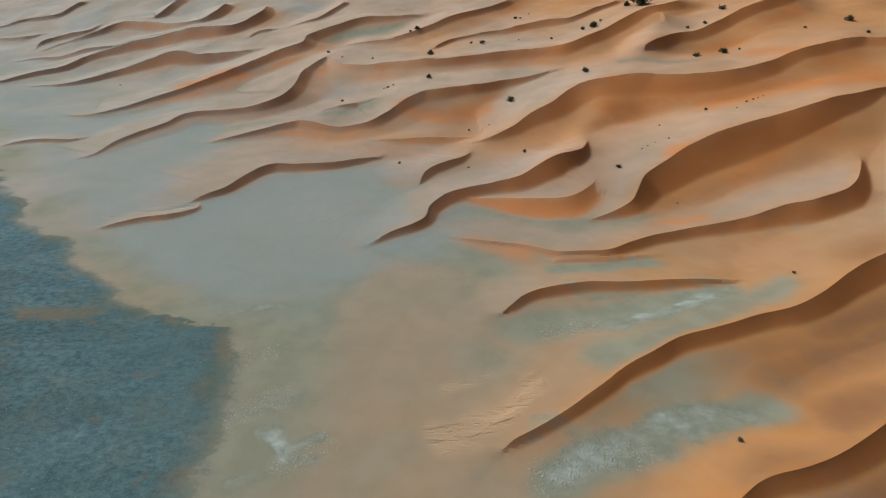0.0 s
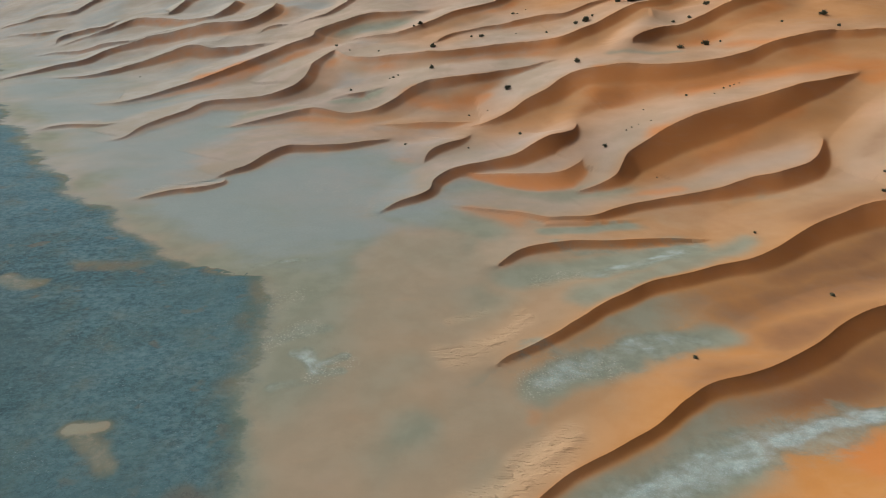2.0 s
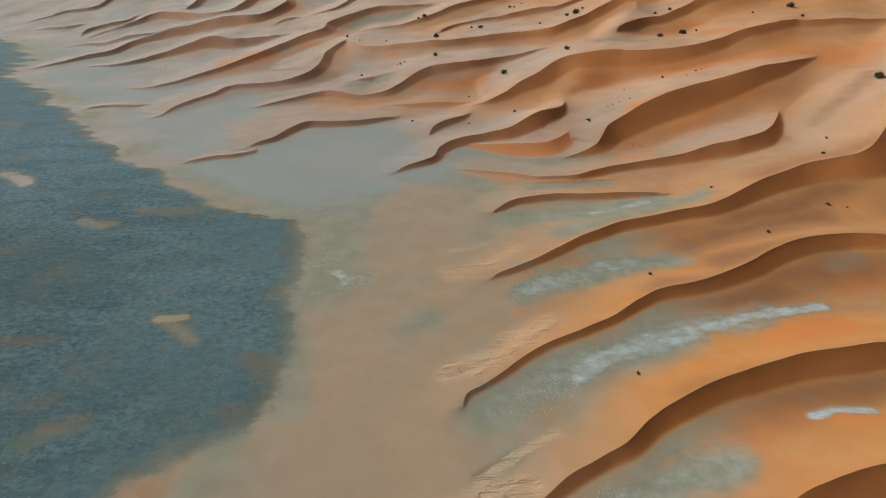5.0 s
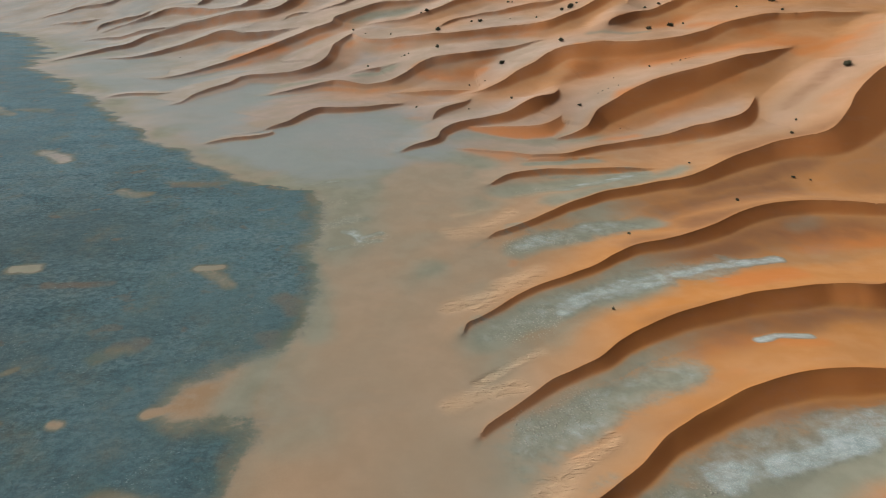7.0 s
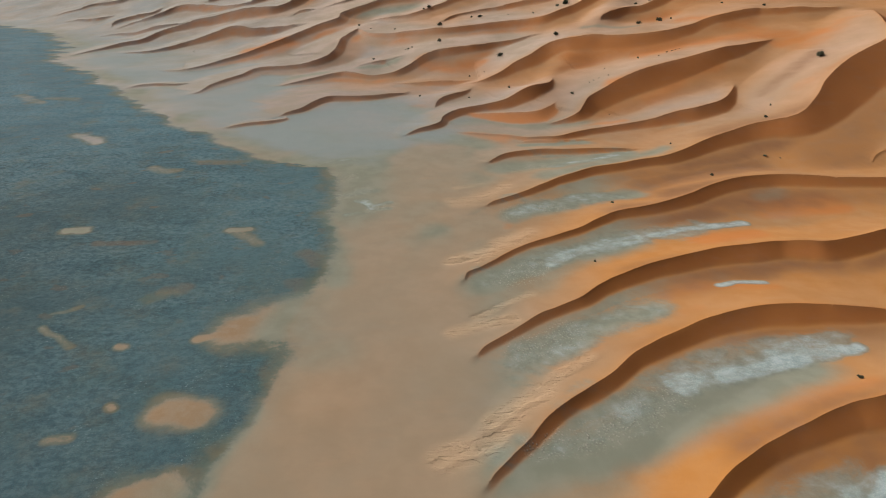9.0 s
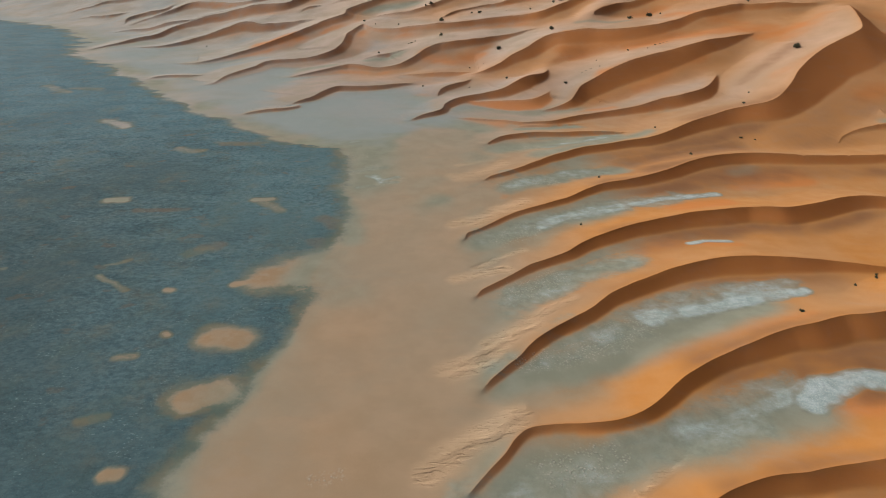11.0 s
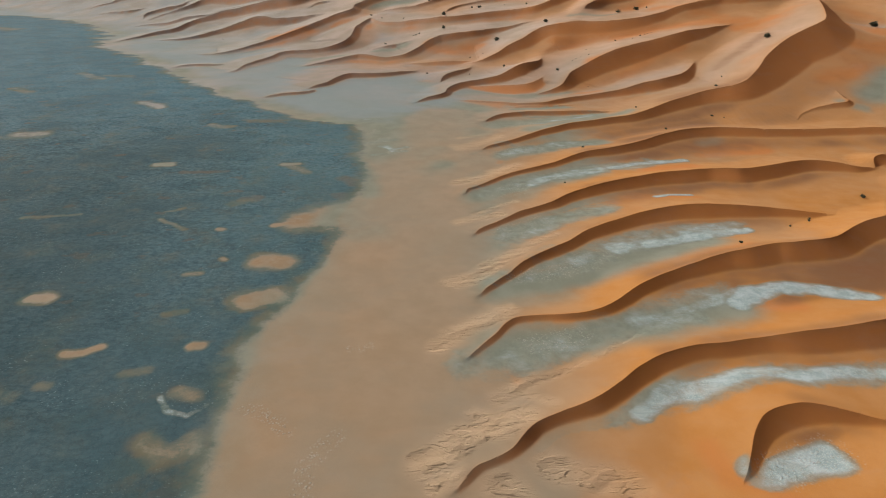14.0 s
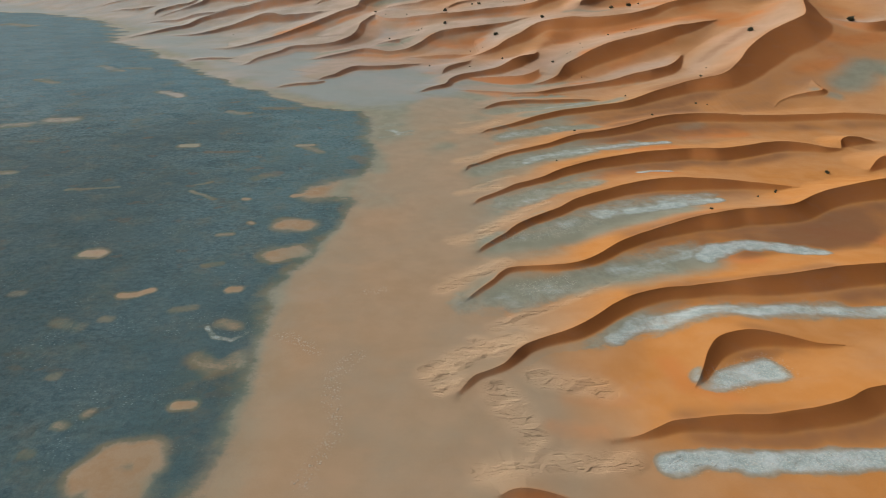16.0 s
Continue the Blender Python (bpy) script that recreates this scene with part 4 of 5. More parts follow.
soil("knobs", [(8.0, -19.5), (16.0, -16.0), (26.0, -11.0)], 2.4, 0.7)
soil("knobs", [(9.0, -37.0), (14.5, -35.0)], 2.4, 0.9)
soil("knobs", [(-24.5, 52.0), (-20.0, 55.0)], 2.2, 0.8)
soil("knobs", [(-16.5, 45.5), (-14.0, 48.0)], 1.6, 1)
soil("knobs", [(-30.0, 58.0), (-24.0, 64.0)], 3.0, 0.6)
soil("knobs", [(-28.0, 112.0), (-20.0, 106.0), (-14.0, 98.0)], 6.0, 0.4)
soil("knobs", [(31.8, -59.6), (35.4, -58.0), (39.6, -56.7)], 2.4, 0.8)
soil("knobs", [(20.0, -73.0), (34.7, -72.2), (53.9, -71.6)], 1.2, 0.6)
soil("rough", [(5.0, -46.5), (9.0, -44.2), (14.0, -41.5), (18.3, -38.8), (24.0, -34.6)], 0.8, 0.7)
soil("rough", [(3.3, -15.0), (6.6, -12.1), (10.7, -8.8), (17.1, -3.7)], 1.2, 0.9)
soil("rough", [(4.5, -46.0), (9.5, -49.0)], 1.0, 0.6)
soil("rough", [(-6.0, -57.6), (-3.4, -55.5), (1.2, -53.0), (5.7, -50.9)], 1.8, 1)
SHORE = [(-477, 374), (-379, 359), (-322, 338), (-282, 325), (-235, 295), (-198, 253), (-181, 217), (-170, 201), (-149, 183), (-119, 148), (-103, 130), (-76, 102), (-61, 88), (-44, 73), (-32, 72), (-29, 66), (-27, 54), (-26, 45), (-26, 41), (-24, 36), (-22, 27), (-23, 24), (-22, 21), (-23, 15), (-23, 1), (-24, -6), (-26, -15), (-28, -23), (-31, -32), (-33, -39), (-31, -45), (-30, -64), (-30, -69), (-30, -73), (-31, -78), (-31, -83)]

# where three corners of one cell were drawn on to a crest, the middle one goes back to its side
corner = np.arange(NR * NC).reshape(NR, NC)
corner = np.stack([corner[:-1, :-1], corner[:-1, 1:], corner[1:, 1:], corner[1:, :-1]], -1).reshape(-1, 4)
parity = (np.arange(NR)[:, None] + np.arange(NC)[None, :]).ravel() % 2
for turn in (0, 1, 0, 1):
    on = CREST[corner]
    three = np.nonzero(on.sum(1) >= 3)[0]
    free = np.where(on[three].all(1), 0, (~on[three]).argmax(1))
    back = np.unique(corner[three, (free + 2) % 4])
    back = back[parity[back] == turn]
    down = OFFSET[back] < 0
    RELIEF[back] -= np.abs(OFFSET[back]) * np.where(down, 0.6, 0.15)
    LEE[back], SLIP[back] = down, down
    mx[back], my[back], CREST[back] = vx[back], vy[back], False

# dark sabkha: everything west of the shore line
shore = spline([(x, y, 0) for x, y in SHORE], 2.0)
order = np.argsort(shore[:, 1])
edge_x = np.interp(by, shore[order, 1], shore[order, 0])
far_west = np.interp(vy, (-100, 20, 55, 80, 150, 330, 400), (8.0, 8.0, 13.0, 10.0, 13.0, 26.0, 40.0))
fingers = np.interp(vy, (60, 95, 200, 330), (0, 3, 8, 18)) * fractal(vx / 5, vy, 4.5, 4)
DARK = np.clip(0.5 + (edge_x - bx + fingers) / far_west, 0, 1) * (vy < 372)
DARK = DARK * DARK * (3 - 2 * DARK)
DEEP = DARK.copy()
DARK = DARK * (1 - 0.94 * SOILS["isle"] * np.interp(vx, (-110, -70), (0.75, 1)))
open_flat = np.clip(1 - RELIEF / 0.4, 0, 1) * np.clip(1 - RISE / 1.5, 0, 1) * (1 - DARK)
east = np.interp(vy, (60, 92, 108, 125), (-24, -14, -2, 25))
BLUE = np.maximum(SOILS["blue"] * np.clip(1.3 - RELIEF, 0.3, 1), open_flat * np.clip(0.5 + (east - vx + 24 * fractal(vx - 40, vy, 26, 3)) / 14, 0, 1) * np.clip((vy - 62) / 25, 0, 1) * np.clip(0.9 + 0.7 * fractal(vx, vy, 30, 3), 0, 1) * np.clip((bx - edge_x - 3) / 14, 0.1, 1))
BLUE = np.maximum(BLUE, 0.6 * np.clip(1 - RELIEF / 0.5, 0, 1) * (vy > 95) * np.clip((25 - vx) / 40, 0, 1) * np.clip(0.5 + 1.6 * fractal(vx + 9, vy, 22, 3), 0, 1) * (1 - DARK))
GREY = np.maximum(SOILS["grey"], 0.6 * np.exp(-((edge_x - bx - 1) / 6.0) ** 2) * (vy < 90) * (1 - DARK))
GREY = np.maximum(GREY, 1.8 * SOILS["isle"] * (1 - SOILS["isle"]) * (vx < -20))
hollow = np.clip(1 - RELIEF / 0.55, 0, 1) * np.clip((vx + 2) / 8, 0, 1) * np.clip((62 - vx) / 40, 0, 1) * np.clip((105 - vy) / 10, 0, 1) * np.clip((vy + 46) / 10, 0, 1)
GREY = np.maximum(GREY, 0.9 * np.clip((vy - 8) / 30, 0, 1) * open_flat * np.clip((-8 - vx + 26 * fractal(vx, vy, 24, 3)) / 11, np.interp(vy, (0, 35), (0.1, 0.4)), 1) * np.clip(0.8 + 1.2 * fractal(vx, vy, 16, 3), 0, 1))
GREY = np.maximum(GREY, 0.6 * hollow * np.clip(0.75 + 1.3 * fractal(vx, vy, 12, 3), 0, 1))
# the damp flat reaches the foot of the slip faces near the dunes' western ends
under_lee = LEE * (SLIP < 0.5) * (RELIEF > 0.04) * np.clip((vx + 2) / 6, 0, 1) * np.clip((np.interp(vy, (0, 30), (38, 46)) - bx) / 15, 0, 1) * np.clip((100 - vy) / 10, 0, 1)
GREY = np.maximum(GREY, 0.75 * under_lee * np.interp(vy, (-62, -48), (0, 1)) * np.clip(0.95 + 0.9 * fractal(vx, vy, 12, 3), 0, 1))
RUST_AND_SHADE = np.clip((vx - 4) / np.interp(vy, (20, 60), (22, 34)), 0, 1) * 0.93 + 0.6 * fractal(vx, vy, 26, 4)
RUST_AND_SHADE = np.clip(np.where(vy > 130, np.maximum(RUST_AND_SHADE, 0.18 + 0.9 * fractal(vx, vy, 30, 3) + 0.005 * (vx + 20)), RUST_AND_SHADE), 0, 1)
# warm lee shade put into the tint; windward sides kept paler
RUST_AND_SHADE = np.clip(RUST_AND_SHADE + 0.45 * LEE * (RELIEF > 0.2) - 0.34 * (1 - LEE) * np.clip(RELIEF / 3, 0, 1) * (vy > 100) * np.clip((105 - vx) / 60, 0.15, 1), 0, 1) * (1 - SOILS["isle"] * 0.6)
RUST_AND_SHADE -= 0.25 * np.clip((vy - 88) / 12, 0, 1) * np.clip((150 - vy) / 20, 0, 1) * (1 - LEE)
RUST_AND_SHADE = np.clip(RUST_AND_SHADE, 0, 1) * np.interp(vy, (-20, 30, 80), (1.18, 0.92, 0.8))
RUST_AND_SHADE[(OWNER < 0) & (vx < 10)] *= 0.4
# far north-west less red, for the bluish haze over it
RUST_AND_SHADE *= 1 - np.where(LEE > 0.5, 0.15, 0.5) * np.clip((-10 - vx) / 50, 0, 1) * (vy > 130)


def blurred(values, r, times=2):
    """A field over the sheet, averaged over its neighbours."""
    g = values.reshape(NR, NC)
    for _ in range(times):
        for axis in (0, 1):
            pad = np.concatenate([np.repeat(np.take(g, [0], axis), r + 1, axis), g, np.repeat(np.take(g, [-1], axis), r, axis)], axis)
            total = np.cumsum(pad, axis)
            n = g.shape[axis]
            g = (np.take(total, np.arange(2 * r + 1, 2 * r + 1 + n), axis) - np.take(total, np.arange(n), axis)) / (2 * r + 1)
    return g.ravel()


# windward sides less red again, then the painted tint is smoothed
RUST_AND_SHADE = blurred(RUST_AND_SHADE - 0.22 * (1 - LEE) * np.clip(RELIEF / 1.2, 0, 1) * np.clip((vy - 35) / 40, 0, 1), 5)
SOILS["salt"] = SOILS["salt"] * (1 - np.clip(1.6 * blurred(SLIP, 4), 0, 1))
# ochre patches, plus the warm shade of slip faces and far lee sides as colour
OCHRE_AND_SHADE = np.maximum(SOILS["ochre"], 0.85 * blurred(np.clip(1.6 * SLIP, 0, 1), 1) * np.clip((vx + 20) / 25, 0.75, 1))
OCHRE_AND_SHADE = np.maximum(OCHRE_AND_SHADE, 0.85 * blurred(LEE * (RELIEF > 0.3) * (SLIP < 0.5), 2) * np.clip((vy - 95) / 20, 0, 1) * np.clip(0.55 + 1.6 * fractal(vx + 31, vy, 20, 3), 0, 1))
# the lee aprons' brown shade, put into the colour by hand and by side
LEE_SHADE = np.maximum(SOILS["lee_shade"] * (1 - 0.75 * blurred(SLIP, 2)), np.clip(0.9 + 0.8 * fractal(vx, vy, 14, 3), 0, 1) * blurred(LEE * (RELIEF > 0.08) * (SLIP < 0.5), 4) * np.clip((vx - 14) / 24, 0, 1) * np.interp(vy, (45, 75), (0.95, 0.4)) * (1 - 0.7 * blurred(SLIP, 1)))
bare = np.clip(1.7 * blurred(SLIP, 1), 0, 1)
GREY, BLUE = GREY * (1 - bare), BLUE * (1 - bare)
CRUST = np.maximum(SOILS["rough"], 0.7 * SOILS["ribs"])

# fine relief
z = RISE + RELIEF
z += 0.22 * fractal(vx, vy, 14, 4) * np.clip(RELIEF, 0, 1) * (1 - LEE)
z += 2.0 * fractal(vx, vy, 26, 3) * np.clip((vy - 95) / 30, 0, 1) * np.clip(RISE / 2, 0, 1)
z += 0.10 * fractal(vx, vy, 5, 3)
shelf = 7.0 * fractal((0.86 * vx + 0.5 * vy) / 3.5, 0.86 * vy - 0.5 * vx + 0.8 * fractal(vx, vy, 4, 3), 1.9, 5)
shelf = np.floor(shelf) + np.clip(3.5 * (shelf - np.floor(shelf)), 0, 1)
z += np.clip(1.3 * CRUST - 0.1, 0, 1) * (0.035 * (shelf - np.round(7.0 * fractal(vx, vy, 9, 2))) + 0.08 * fractal(vx, vy, 1.0, 2))
z += 0.15 * SOILS["salt"] * np.abs(fractal(vx, vy, 0.8, 2)) + 0.10 * DARK * fractal(vx, vy, 1.6, 3)
z += 0.06 * SOILS["isle"]

def swell(line, width, height):
    """A rounded spur of sand, with no crest."""
    p = spline([(x, y, 0) for x, y in line], 1.0)
    near = np.nonzero((vx > p[:, 0].min() - 3 * width) & (vx < p[:, 0].max() + 3 * width) & (vy > p[:, 1].min() - 3 * width) & (vy < p[:, 1].max() + 3 * width))[0]
    d2 = np.min((vx[near, None] - p[None, :, 0]) ** 2 + (vy[near, None] - p[None, :, 1]) ** 2, axis=1)
    z[near] += height * np.exp(-d2 / width ** 2)


swell([(44, 151), (37, 140), (30, 128), (25, 120)], 6.0, 1.3)
swell([(60, 180), (66, 191), (73, 202)], 6.0, 2.4)

# ribs scoured across the old crust
z += 0.45 * SOILS["ribs"] * np.abs(fractal((0.55 * vx + 0.83 * vy), (0.83 * vx - 0.55 * vy) / 4.0 + 0.6 * fractal(vx, vy, 3, 2), 1.5, 3))

# a vertex normal of the whole sheet, so that the dunes join without seams
Z = z.reshape(NR, NC)
P3 = np.stack([mx.reshape(NR, NC), my.reshape(NR, NC), Z], -1)
du, dv = np.gradient(P3, axis=1), np.gradient(P3, axis=0)
NORMAL = np.cross(du, dv)
NORMAL /= np.linalg.norm(NORMAL, axis=2)[..., None]
NORMAL = NORMAL.reshape(-1, 3)
near_crest = CREST.reshape(NR, NC)
for axis in (0, 1):
    near_crest = near_crest | np.roll(near_crest, 1, axis) | np.roll(near_crest, -1, axis)
NORMAL[near_crest.ravel()] = 0  # each side of a crest keeps its own

quads = np.arange(NR * NC).reshape(NR, NC)
quads = np.stack([quads[:-1, :-1], quads[:-1, 1:], quads[1:, 1:], quads[1:, :-1]], -1).reshape(-1, 4)
# a quad that a crest crosses from corner to corner is cut along it; the last corner of a triangle is given twice
on = CREST[quads]
one, two = on[:, 0] & on[:, 2] & ~(on[:, 1] & on[:, 3]), on[:, 1] & on[:, 3] & ~(on[:, 0] & on[:, 2])
owner_q = OWNER[quads]
face_owner = np.where((owner_q == owner_q[:, :1]).all(1), owner_q[:, 0], owner_q.max(1))
face_owner[(owner_q < 0).sum(1) >= 3] = -1
halves = np.vstack([quads[one][:, [0, 2, 3, 3]], quads[two][:, [1, 3, 0, 0]]])
halves_owner = np.concatenate([face_owner[one], face_owner[two]])
quads[one], quads[two] = quads[one][:, [0, 1, 2, 2]], quads[two][:, [1, 2, 3, 3]]


def sheet(name, faces, heights, label, category, group="", kind=""):
    """A mesh from some faces of the land."""
    used, local = np.unique(faces, return_inverse=True)
    local = local.reshape(-1, 4)
    tri = local[:, 2] == local[:, 3]
    whole, cut = local[~tri], local[tri][:, :3]
    loops = np.concatenate([whole.ravel(), cut.ravel()]).astype(np.int32)
    starts = np.concatenate([np.arange(0, whole.size, 4), whole.size + np.arange(0, cut.size, 3)]).astype(np.int32)
    me = bpy.data.meshes.new(name)
    me.vertices.add(len(used))
    me.vertices.foreach_set("co", np.stack([mx[used], my[used], heights[used]], 1).ravel().astype(np.float32))
    me.loops.add(len(loops))
    me.loops.foreach_set("vertex_index", loops)
    me.polygons.add(len(starts))
    me.polygons.foreach_set("loop_start", starts)
    me.update(calc_edges=True)
    me.polygons.foreach_set("use_smooth", np.ones(len(starts), bool))
    for key, values in (("dark", DARK), ("salt", SOILS["salt"]), ("grey", GREY), ("blue", BLUE), ("rust_and_shade", RUST_AND_SHADE), ("crust", CRUST), ("lee_shade", LEE_SHADE * (1 - SOILS["salt"])), ("ochre", OCHRE_AND_SHADE), ("knobs", SOILS["knobs"]), ("stain", SOILS["stain"]), ("bank", SOILS["isle"] * DEEP * np.interp(vx, (-75, -50), (0.1, 1)))):
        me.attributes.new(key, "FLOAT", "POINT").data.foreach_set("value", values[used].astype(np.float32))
    me.normals_split_custom_set_from_vertices(NORMAL[used].tolist())
    me.materials.append(DESERT)
    return tagged(new(name, me), label, category, group, kind)


def pieces(faces):
    """The connected runs of some faces."""
    used, local = np.unique(faces, return_inverse=True)
    local = local.reshape(-1, 4)
    label = np.arange(len(used))
    while True:
        before = label.copy()
        np.minimum.at(label, local.ravel(), np.repeat(label[local].min(1), 4))
        label = label[label]
        if (label == before).all():
            break
    return [faces[label[local[:, 0]] == run] for run in np.unique(label[local[:, 0]])]


def side_of(faces):
    slip, leeward = SLIP[faces].mean(1) > 0.5, LEE[faces].mean(1) > 0.5
    return np.where(slip, "slip_face", np.where(leeward, "lee_apron", "windward_slope"))


side, halves_side = side_of(quads), side_of(halves)
loose = [quads[face_owner < 0], halves[halves_owner < 0]]
parts_of = []
for i, info in enumerate(DUNES):
    kept = []
    for name in ("windward_slope", "slip_face", "lee_apron"):
        mine = np.vstack([quads[(face_owner == i) & (side == name)], halves[(halves_owner == i) & (halves_side == name)]])
        for run in pieces(mine) if len(mine) else []:
            if len(run) > 90:
                kept.append((name, run))
            else:
                loose.append(run)
    parts_of.append(kept)

# the ground runs up to the dunes' feet; dark flat, salt pans and sand banks are told apart by their soil
loose = np.vstack(loose)
salt_f, dark_f, isle_f = (v[loose].mean(1) for v in (SOILS["salt"], DARK, SOILS["isle"]))
soil_of = np.where(salt_f > 0.45, 1, np.where(isle_f > 0.5, 2, np.where(dark_f > 0.5, 3, 0)))
rest = [loose[soil_of == 0]]
for name, runs, label in (("salt_pan", pieces(loose[soil_of == 1]), "pale blue-white salt crust in the hollow below a dune"), ("sand_bank", pieces(loose[soil_of == 2]), "low tan sand bank lying on the dark salt flat")):
    for run in runs:
        if len(run) > 150:
            sheet(name, run, z, label, name.replace("_", " "))
        else:
            rest.append(run)
sheet("salt_flat", loose[soil_of == 3], z, "dark slate-blue salt flat with rusty stains and pale flecks", "salt flat", kind="structure")
sheet("ground", np.vstack(rest), z, "flat tan sandy plain reaching the horizon between salt flat and dunes", "ground", kind="structure")
for info, kept in zip(DUNES, parts_of):
    if not kept:
        continue
    faces = np.vstack([run for _, run in kept])
    size = "long high" if info["height"] > 4 else "long low" if info["length"] > 45 else "short low"
    tone = "orange" if RUST_AND_SHADE[faces].mean() > 0.5 else "pale tan"
    ridge = tagged(new("sand_dune"), f"{size} {tone} sand dune with sharp crest and slip face", "dune", "dune ridges")
    ridge.location = (*info["foot"], float(inland_rise(*info["foot"])))
    for name, run in kept:
        piece = sheet(name, run, z, "steep shaded slip face" if name == "slip_face" else "", "")
        piece.parent = ridge
        piece.matrix_parent_inverse = Matrix.Translation(ridge.location).inverted()


# ---- shrubs ----
def land_height(x, y):
    j = int(np.searchsorted(ys, y)) - 1
    f = (y - ys[j]) / (ys[j + 1] - ys[j])
    rows = [np.interp(x / half_width[k], us, Z[k]) for k in (j, j + 1)]
    return float(rows[0] * (1 - f) + rows[1] * f)


def part(name, bm, material, parent, label=""):
    me = bpy.data.meshes.new(name)
    bm.to_mesh(me)
    bm.free()
    me.materials.append(material)
    ob = tagged(new(name, me), label)
    ob.parent = parent
    return ob


def leaf_material():
    k = Nodes("shrub_leaves")
    k.plug(k.mix(k.ramp(k.noise(3.0, 4), 0.35, 0.65), (0.045, 0.062, 0.040), (0.11, 0.12, 0.075)), k.bsdf.inputs["Base Color"])
    k.bsdf.inputs["Roughness"].default_value = 0.8
    return k.mat


def twig_material():
    k = Nodes("dry_twigs")
    k.plug(k.mix(k.noise(6.0, 3), (0.10, 0.075, 0.05), (0.20, 0.15, 0.10)), k.bsdf.inputs["Base Color"])
    k.bsdf.inputs["Roughness"].default_value = 0.9
    return k.mat


LEAVES, TWIGS = leaf_material(), twig_material()


def twig(bm, a, b, r):
    """A tapered three-sided stem."""
    along = (b - a).normalized()
    side = along.orthogonal().normalized()
    other = along.cross(side)
    low = [bm.verts.new(a + r * (side * math.cos(q) + other * math.sin(q))) for q in (0, 2.09, 4.19)]
    tip = bm.verts.new(b)
    for i in range(3):
        bm.faces.new((low[i], low[(i + 1) % 3], tip))


def shrub(seed):
    """A desert shrub one metre in radius: bare stems fanning from the root, tufts of small leaves, an uneven open outline."""
    rnd = random.Random(seed)
    root = tagged(new("desert_shrub"), "dark green-grey desert shrub growing on a sand slope", "shrub", "desert shrubs")
    stems, leaves = bmesh.new(), bmesh.new()
    for i in range(34):
        turn, lean = rnd.uniform(0, 6.283), rnd.uniform(0.15, 1.25)
        size = rnd.uniform(0.7, 1.0) * (1 + 0.25 * math.sin(turn * 2 + seed))
        end = Vector((math.cos(turn) * math.sin(lean), math.sin(turn) * math.sin(lean) * 0.85, 0.75 * math.cos(lean) + 0.08)) * size
        bend = end * 0.55 + Vector((0, 0, 0.08))
        twig(stems, Vector((0, 0, -0.12)), bend, 0.035)
        twig(stems, bend * 0.92, end, 0.018)
        for j in range(18):
            at = bend.lerp(end, rnd.uniform(0.0, 1.12)) + Vector([rnd.gauss(0, 0.11) for _ in range(3)])
            at.z = max(at.z, 0.02)
            face = Vector([rnd.gauss(0, 1) for _ in range(3)]).normalized()
            u = face.orthogonal().normalized() * rnd.uniform(0.07, 0.15)
            v = face.cross(u).normalized() * rnd.uniform(0.05, 0.10)
            crest = face * 0.03
            p = [leaves.verts.new(at + w) for w in (-u, -v + crest, u, v + crest)]
            leaves.faces.new((p[0], p[1], p[2]))
            leaves.faces.new((p[0], p[2], p[3]))
    part("stems", stems, TWIGS, root, "dry brown woody stems")
    part("foliage", leaves, LEAVES, root)
    return root


SHRUBS = [shrub(s) for s in (3, 8, 21, 34)]
planted = []


def plant(x, y, radius):
    """A shrub of that radius on the sand; the first four are the ones that the others are copied from."""
    i = len(planted)
    m = pose(x, y, land_height(x, y) - 0.02 * radius, 0, 0, 77 * i)
    ob = SHRUBS[i] if i < 4 else copy_thing(SHRUBS[i % 4], m)
    ob.matrix_basis = m @ Matrix.Scale(radius, 4)
    planted.append(ob)
    tagged(ob, "large spreading dark green desert shrub rooted in the sand" if radius > 1.6 else
           "small dark dry desert tuft on bare sand" if radius < 0.7 else "rounded dark green-grey desert shrub on the sand")


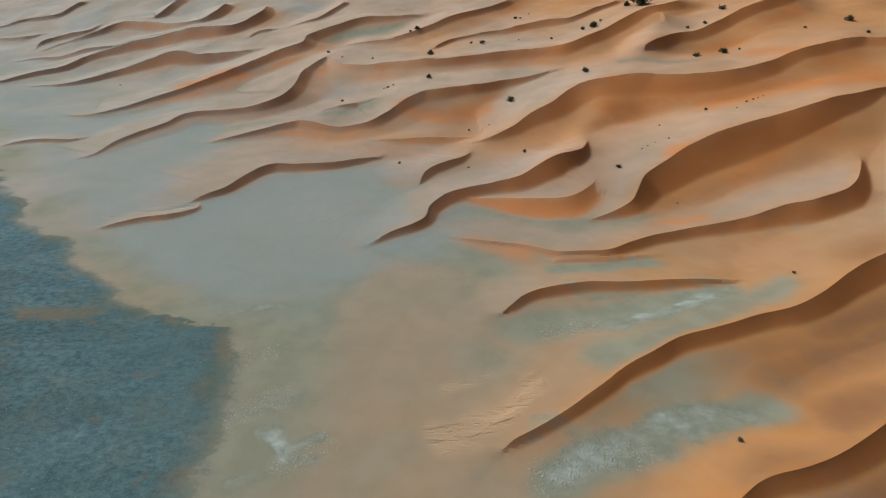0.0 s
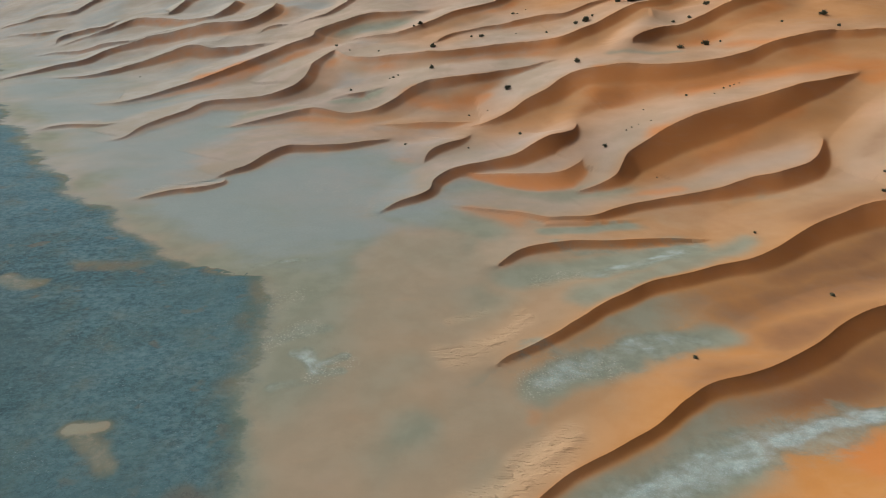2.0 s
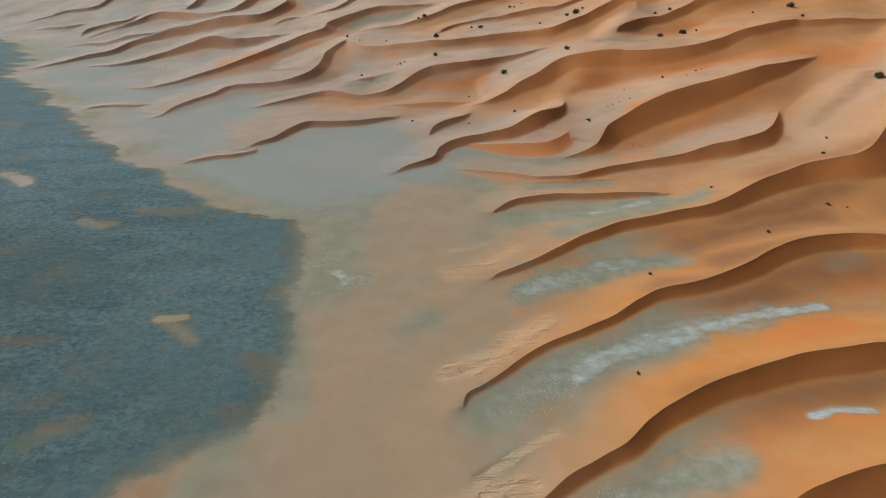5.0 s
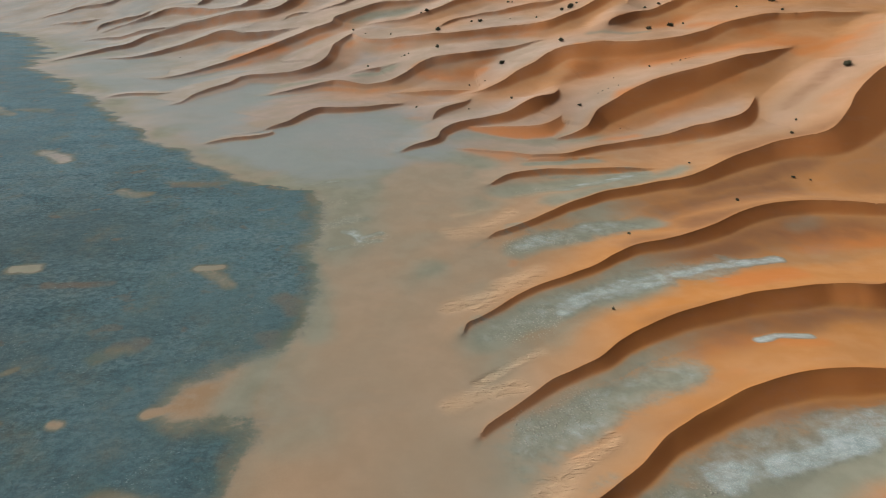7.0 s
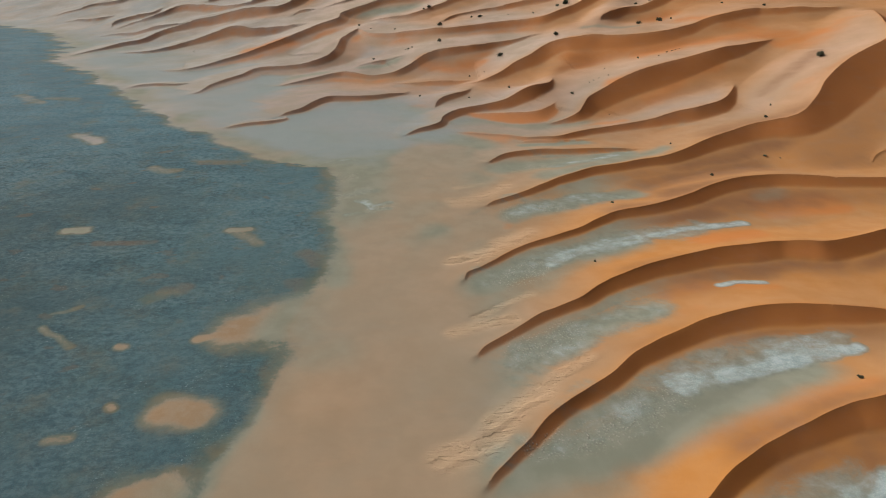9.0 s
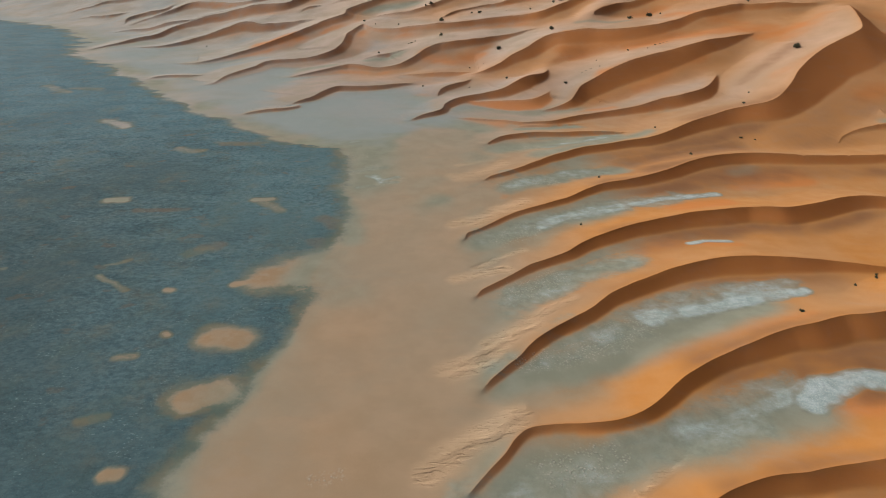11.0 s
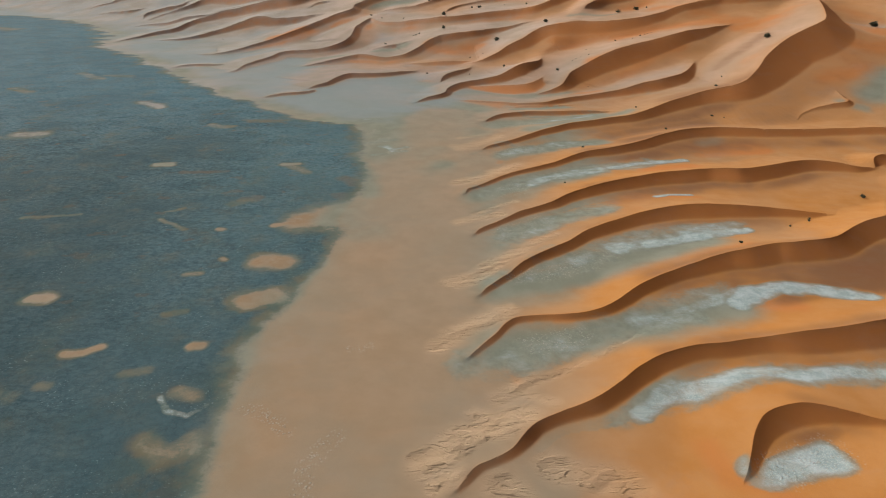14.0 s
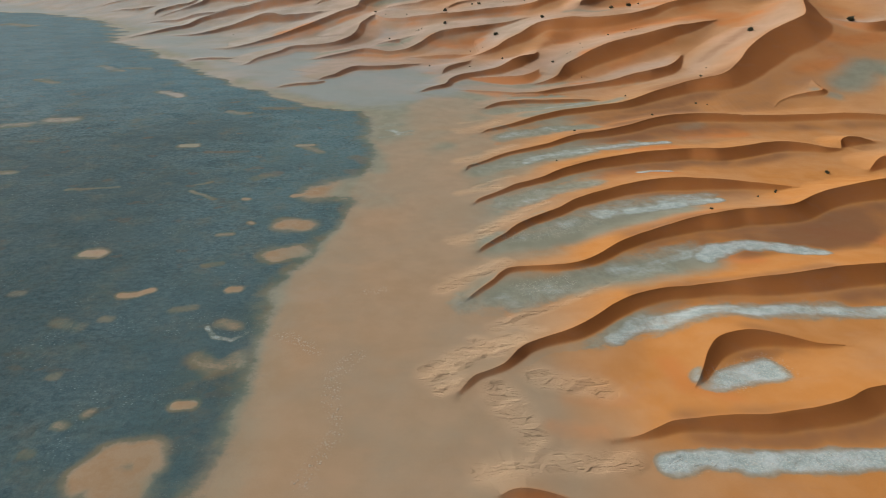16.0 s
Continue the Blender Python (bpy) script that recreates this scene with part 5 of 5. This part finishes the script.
plant(71.5, 224.1, 3.64)
plant(67.1, 223.9, 1.58)
plant(92.1, 203.2, 1.40)
plant(123.3, 186.5, 1.62)
plant(82.7, 192.4, 0.91)
plant(77.5, 192.2, 0.70)
plant(108.7, 183.0, 0.62)
plant(82.1, 174.9, 1.41)
plant(86.5, 174.8, 0.57)
plant(73.7, 173.0, 1.10)
plant(119.0, 170.3, 0.81)
plant(42.0, 171.0, 1.30)
plant(20.3, 164.4, 1.31)
plant(-2.7, 184.0, 1.18)
plant(-39.9, 223.0, 0.77)
plant(-33.7, 215.1, 0.43)
plant(-22.3, 209.1, 0.51)
plant(-7.5, 228.1, 1.11)
plant(-10.0, 227.3, 0.66)
plant(28.7, 231.1, 0.79)
plant(30.5, 230.3, 0.56)
plant(34.2, 235.0, 0.34)
plant(51.5, 205.6, 1.85)
plant(48.2, 206.0, 1.03)
plant(54.6, 209.2, 0.73)
plant(37.6, 203.2, 0.60)
plant(15.1, 208.0, 1.12)
plant(11.6, 210.9, 0.72)
plant(27.3, 207.0, 0.30)
plant(-2.4, 204.1, 1.40)
plant(-29.4, 181.8, 0.64)
plant(-15.4, 184.7, 0.55)
plant(-13.9, 185.7, 0.46)
plant(-16.7, 184.9, 0.28)
plant(8.4, 154.6, 0.47)
plant(13.7, 153.8, 0.31)
plant(21.0, 136.5, 0.70)
plant(7.2, 131.2, 0.34)
plant(39.4, 121.4, 0.72)
plant(65.4, 141.9, 0.54)
plant(53.3, 138.2, 0.30)
plant(45.8, 126.6, 0.27)
plant(47.3, 127.5, 0.27)
plant(49.2, 128.3, 0.21)
plant(52.2, 128.4, 0.28)
plant(75.0, 142.0, 0.40)
plant(77.1, 143.2, 0.32)
plant(78.4, 143.7, 0.24)
plant(80.0, 144.3, 0.24)
plant(71.0, 138.0, 0.23)
plant(-9.4, 136.9, 0.49)
plant(48.5, 108.9, 0.25)
plant(57.6, 81.7, 0.43)
plant(33.8, 47.7, 0.37)
plant(-119.0, 224.3, 0.37)
plant(113.1, 118.5, 1.60)
plant(85.3, 89.9, 0.58)
plant(89.7, 96.9, 0.43)
plant(78.4, 73.5, 0.53)
plant(81.6, 72.2, 0.30)
plant(60.6, 62.1, 0.53)
plant(33.7, 47.6, 0.34)
plant(24.2, 22.7, 0.36)
plant(49.9, -9.0, 0.44)
plant(68.9, 2.5, 0.43)
plant(64.0, 0.2, 0.23)
plant(151.2, 120.2, 1.92)
plant(87.5, 14.7, 0.73)
plant(69.6, 3.5, 0.36)
plant(64.3, 0.6, 0.21)
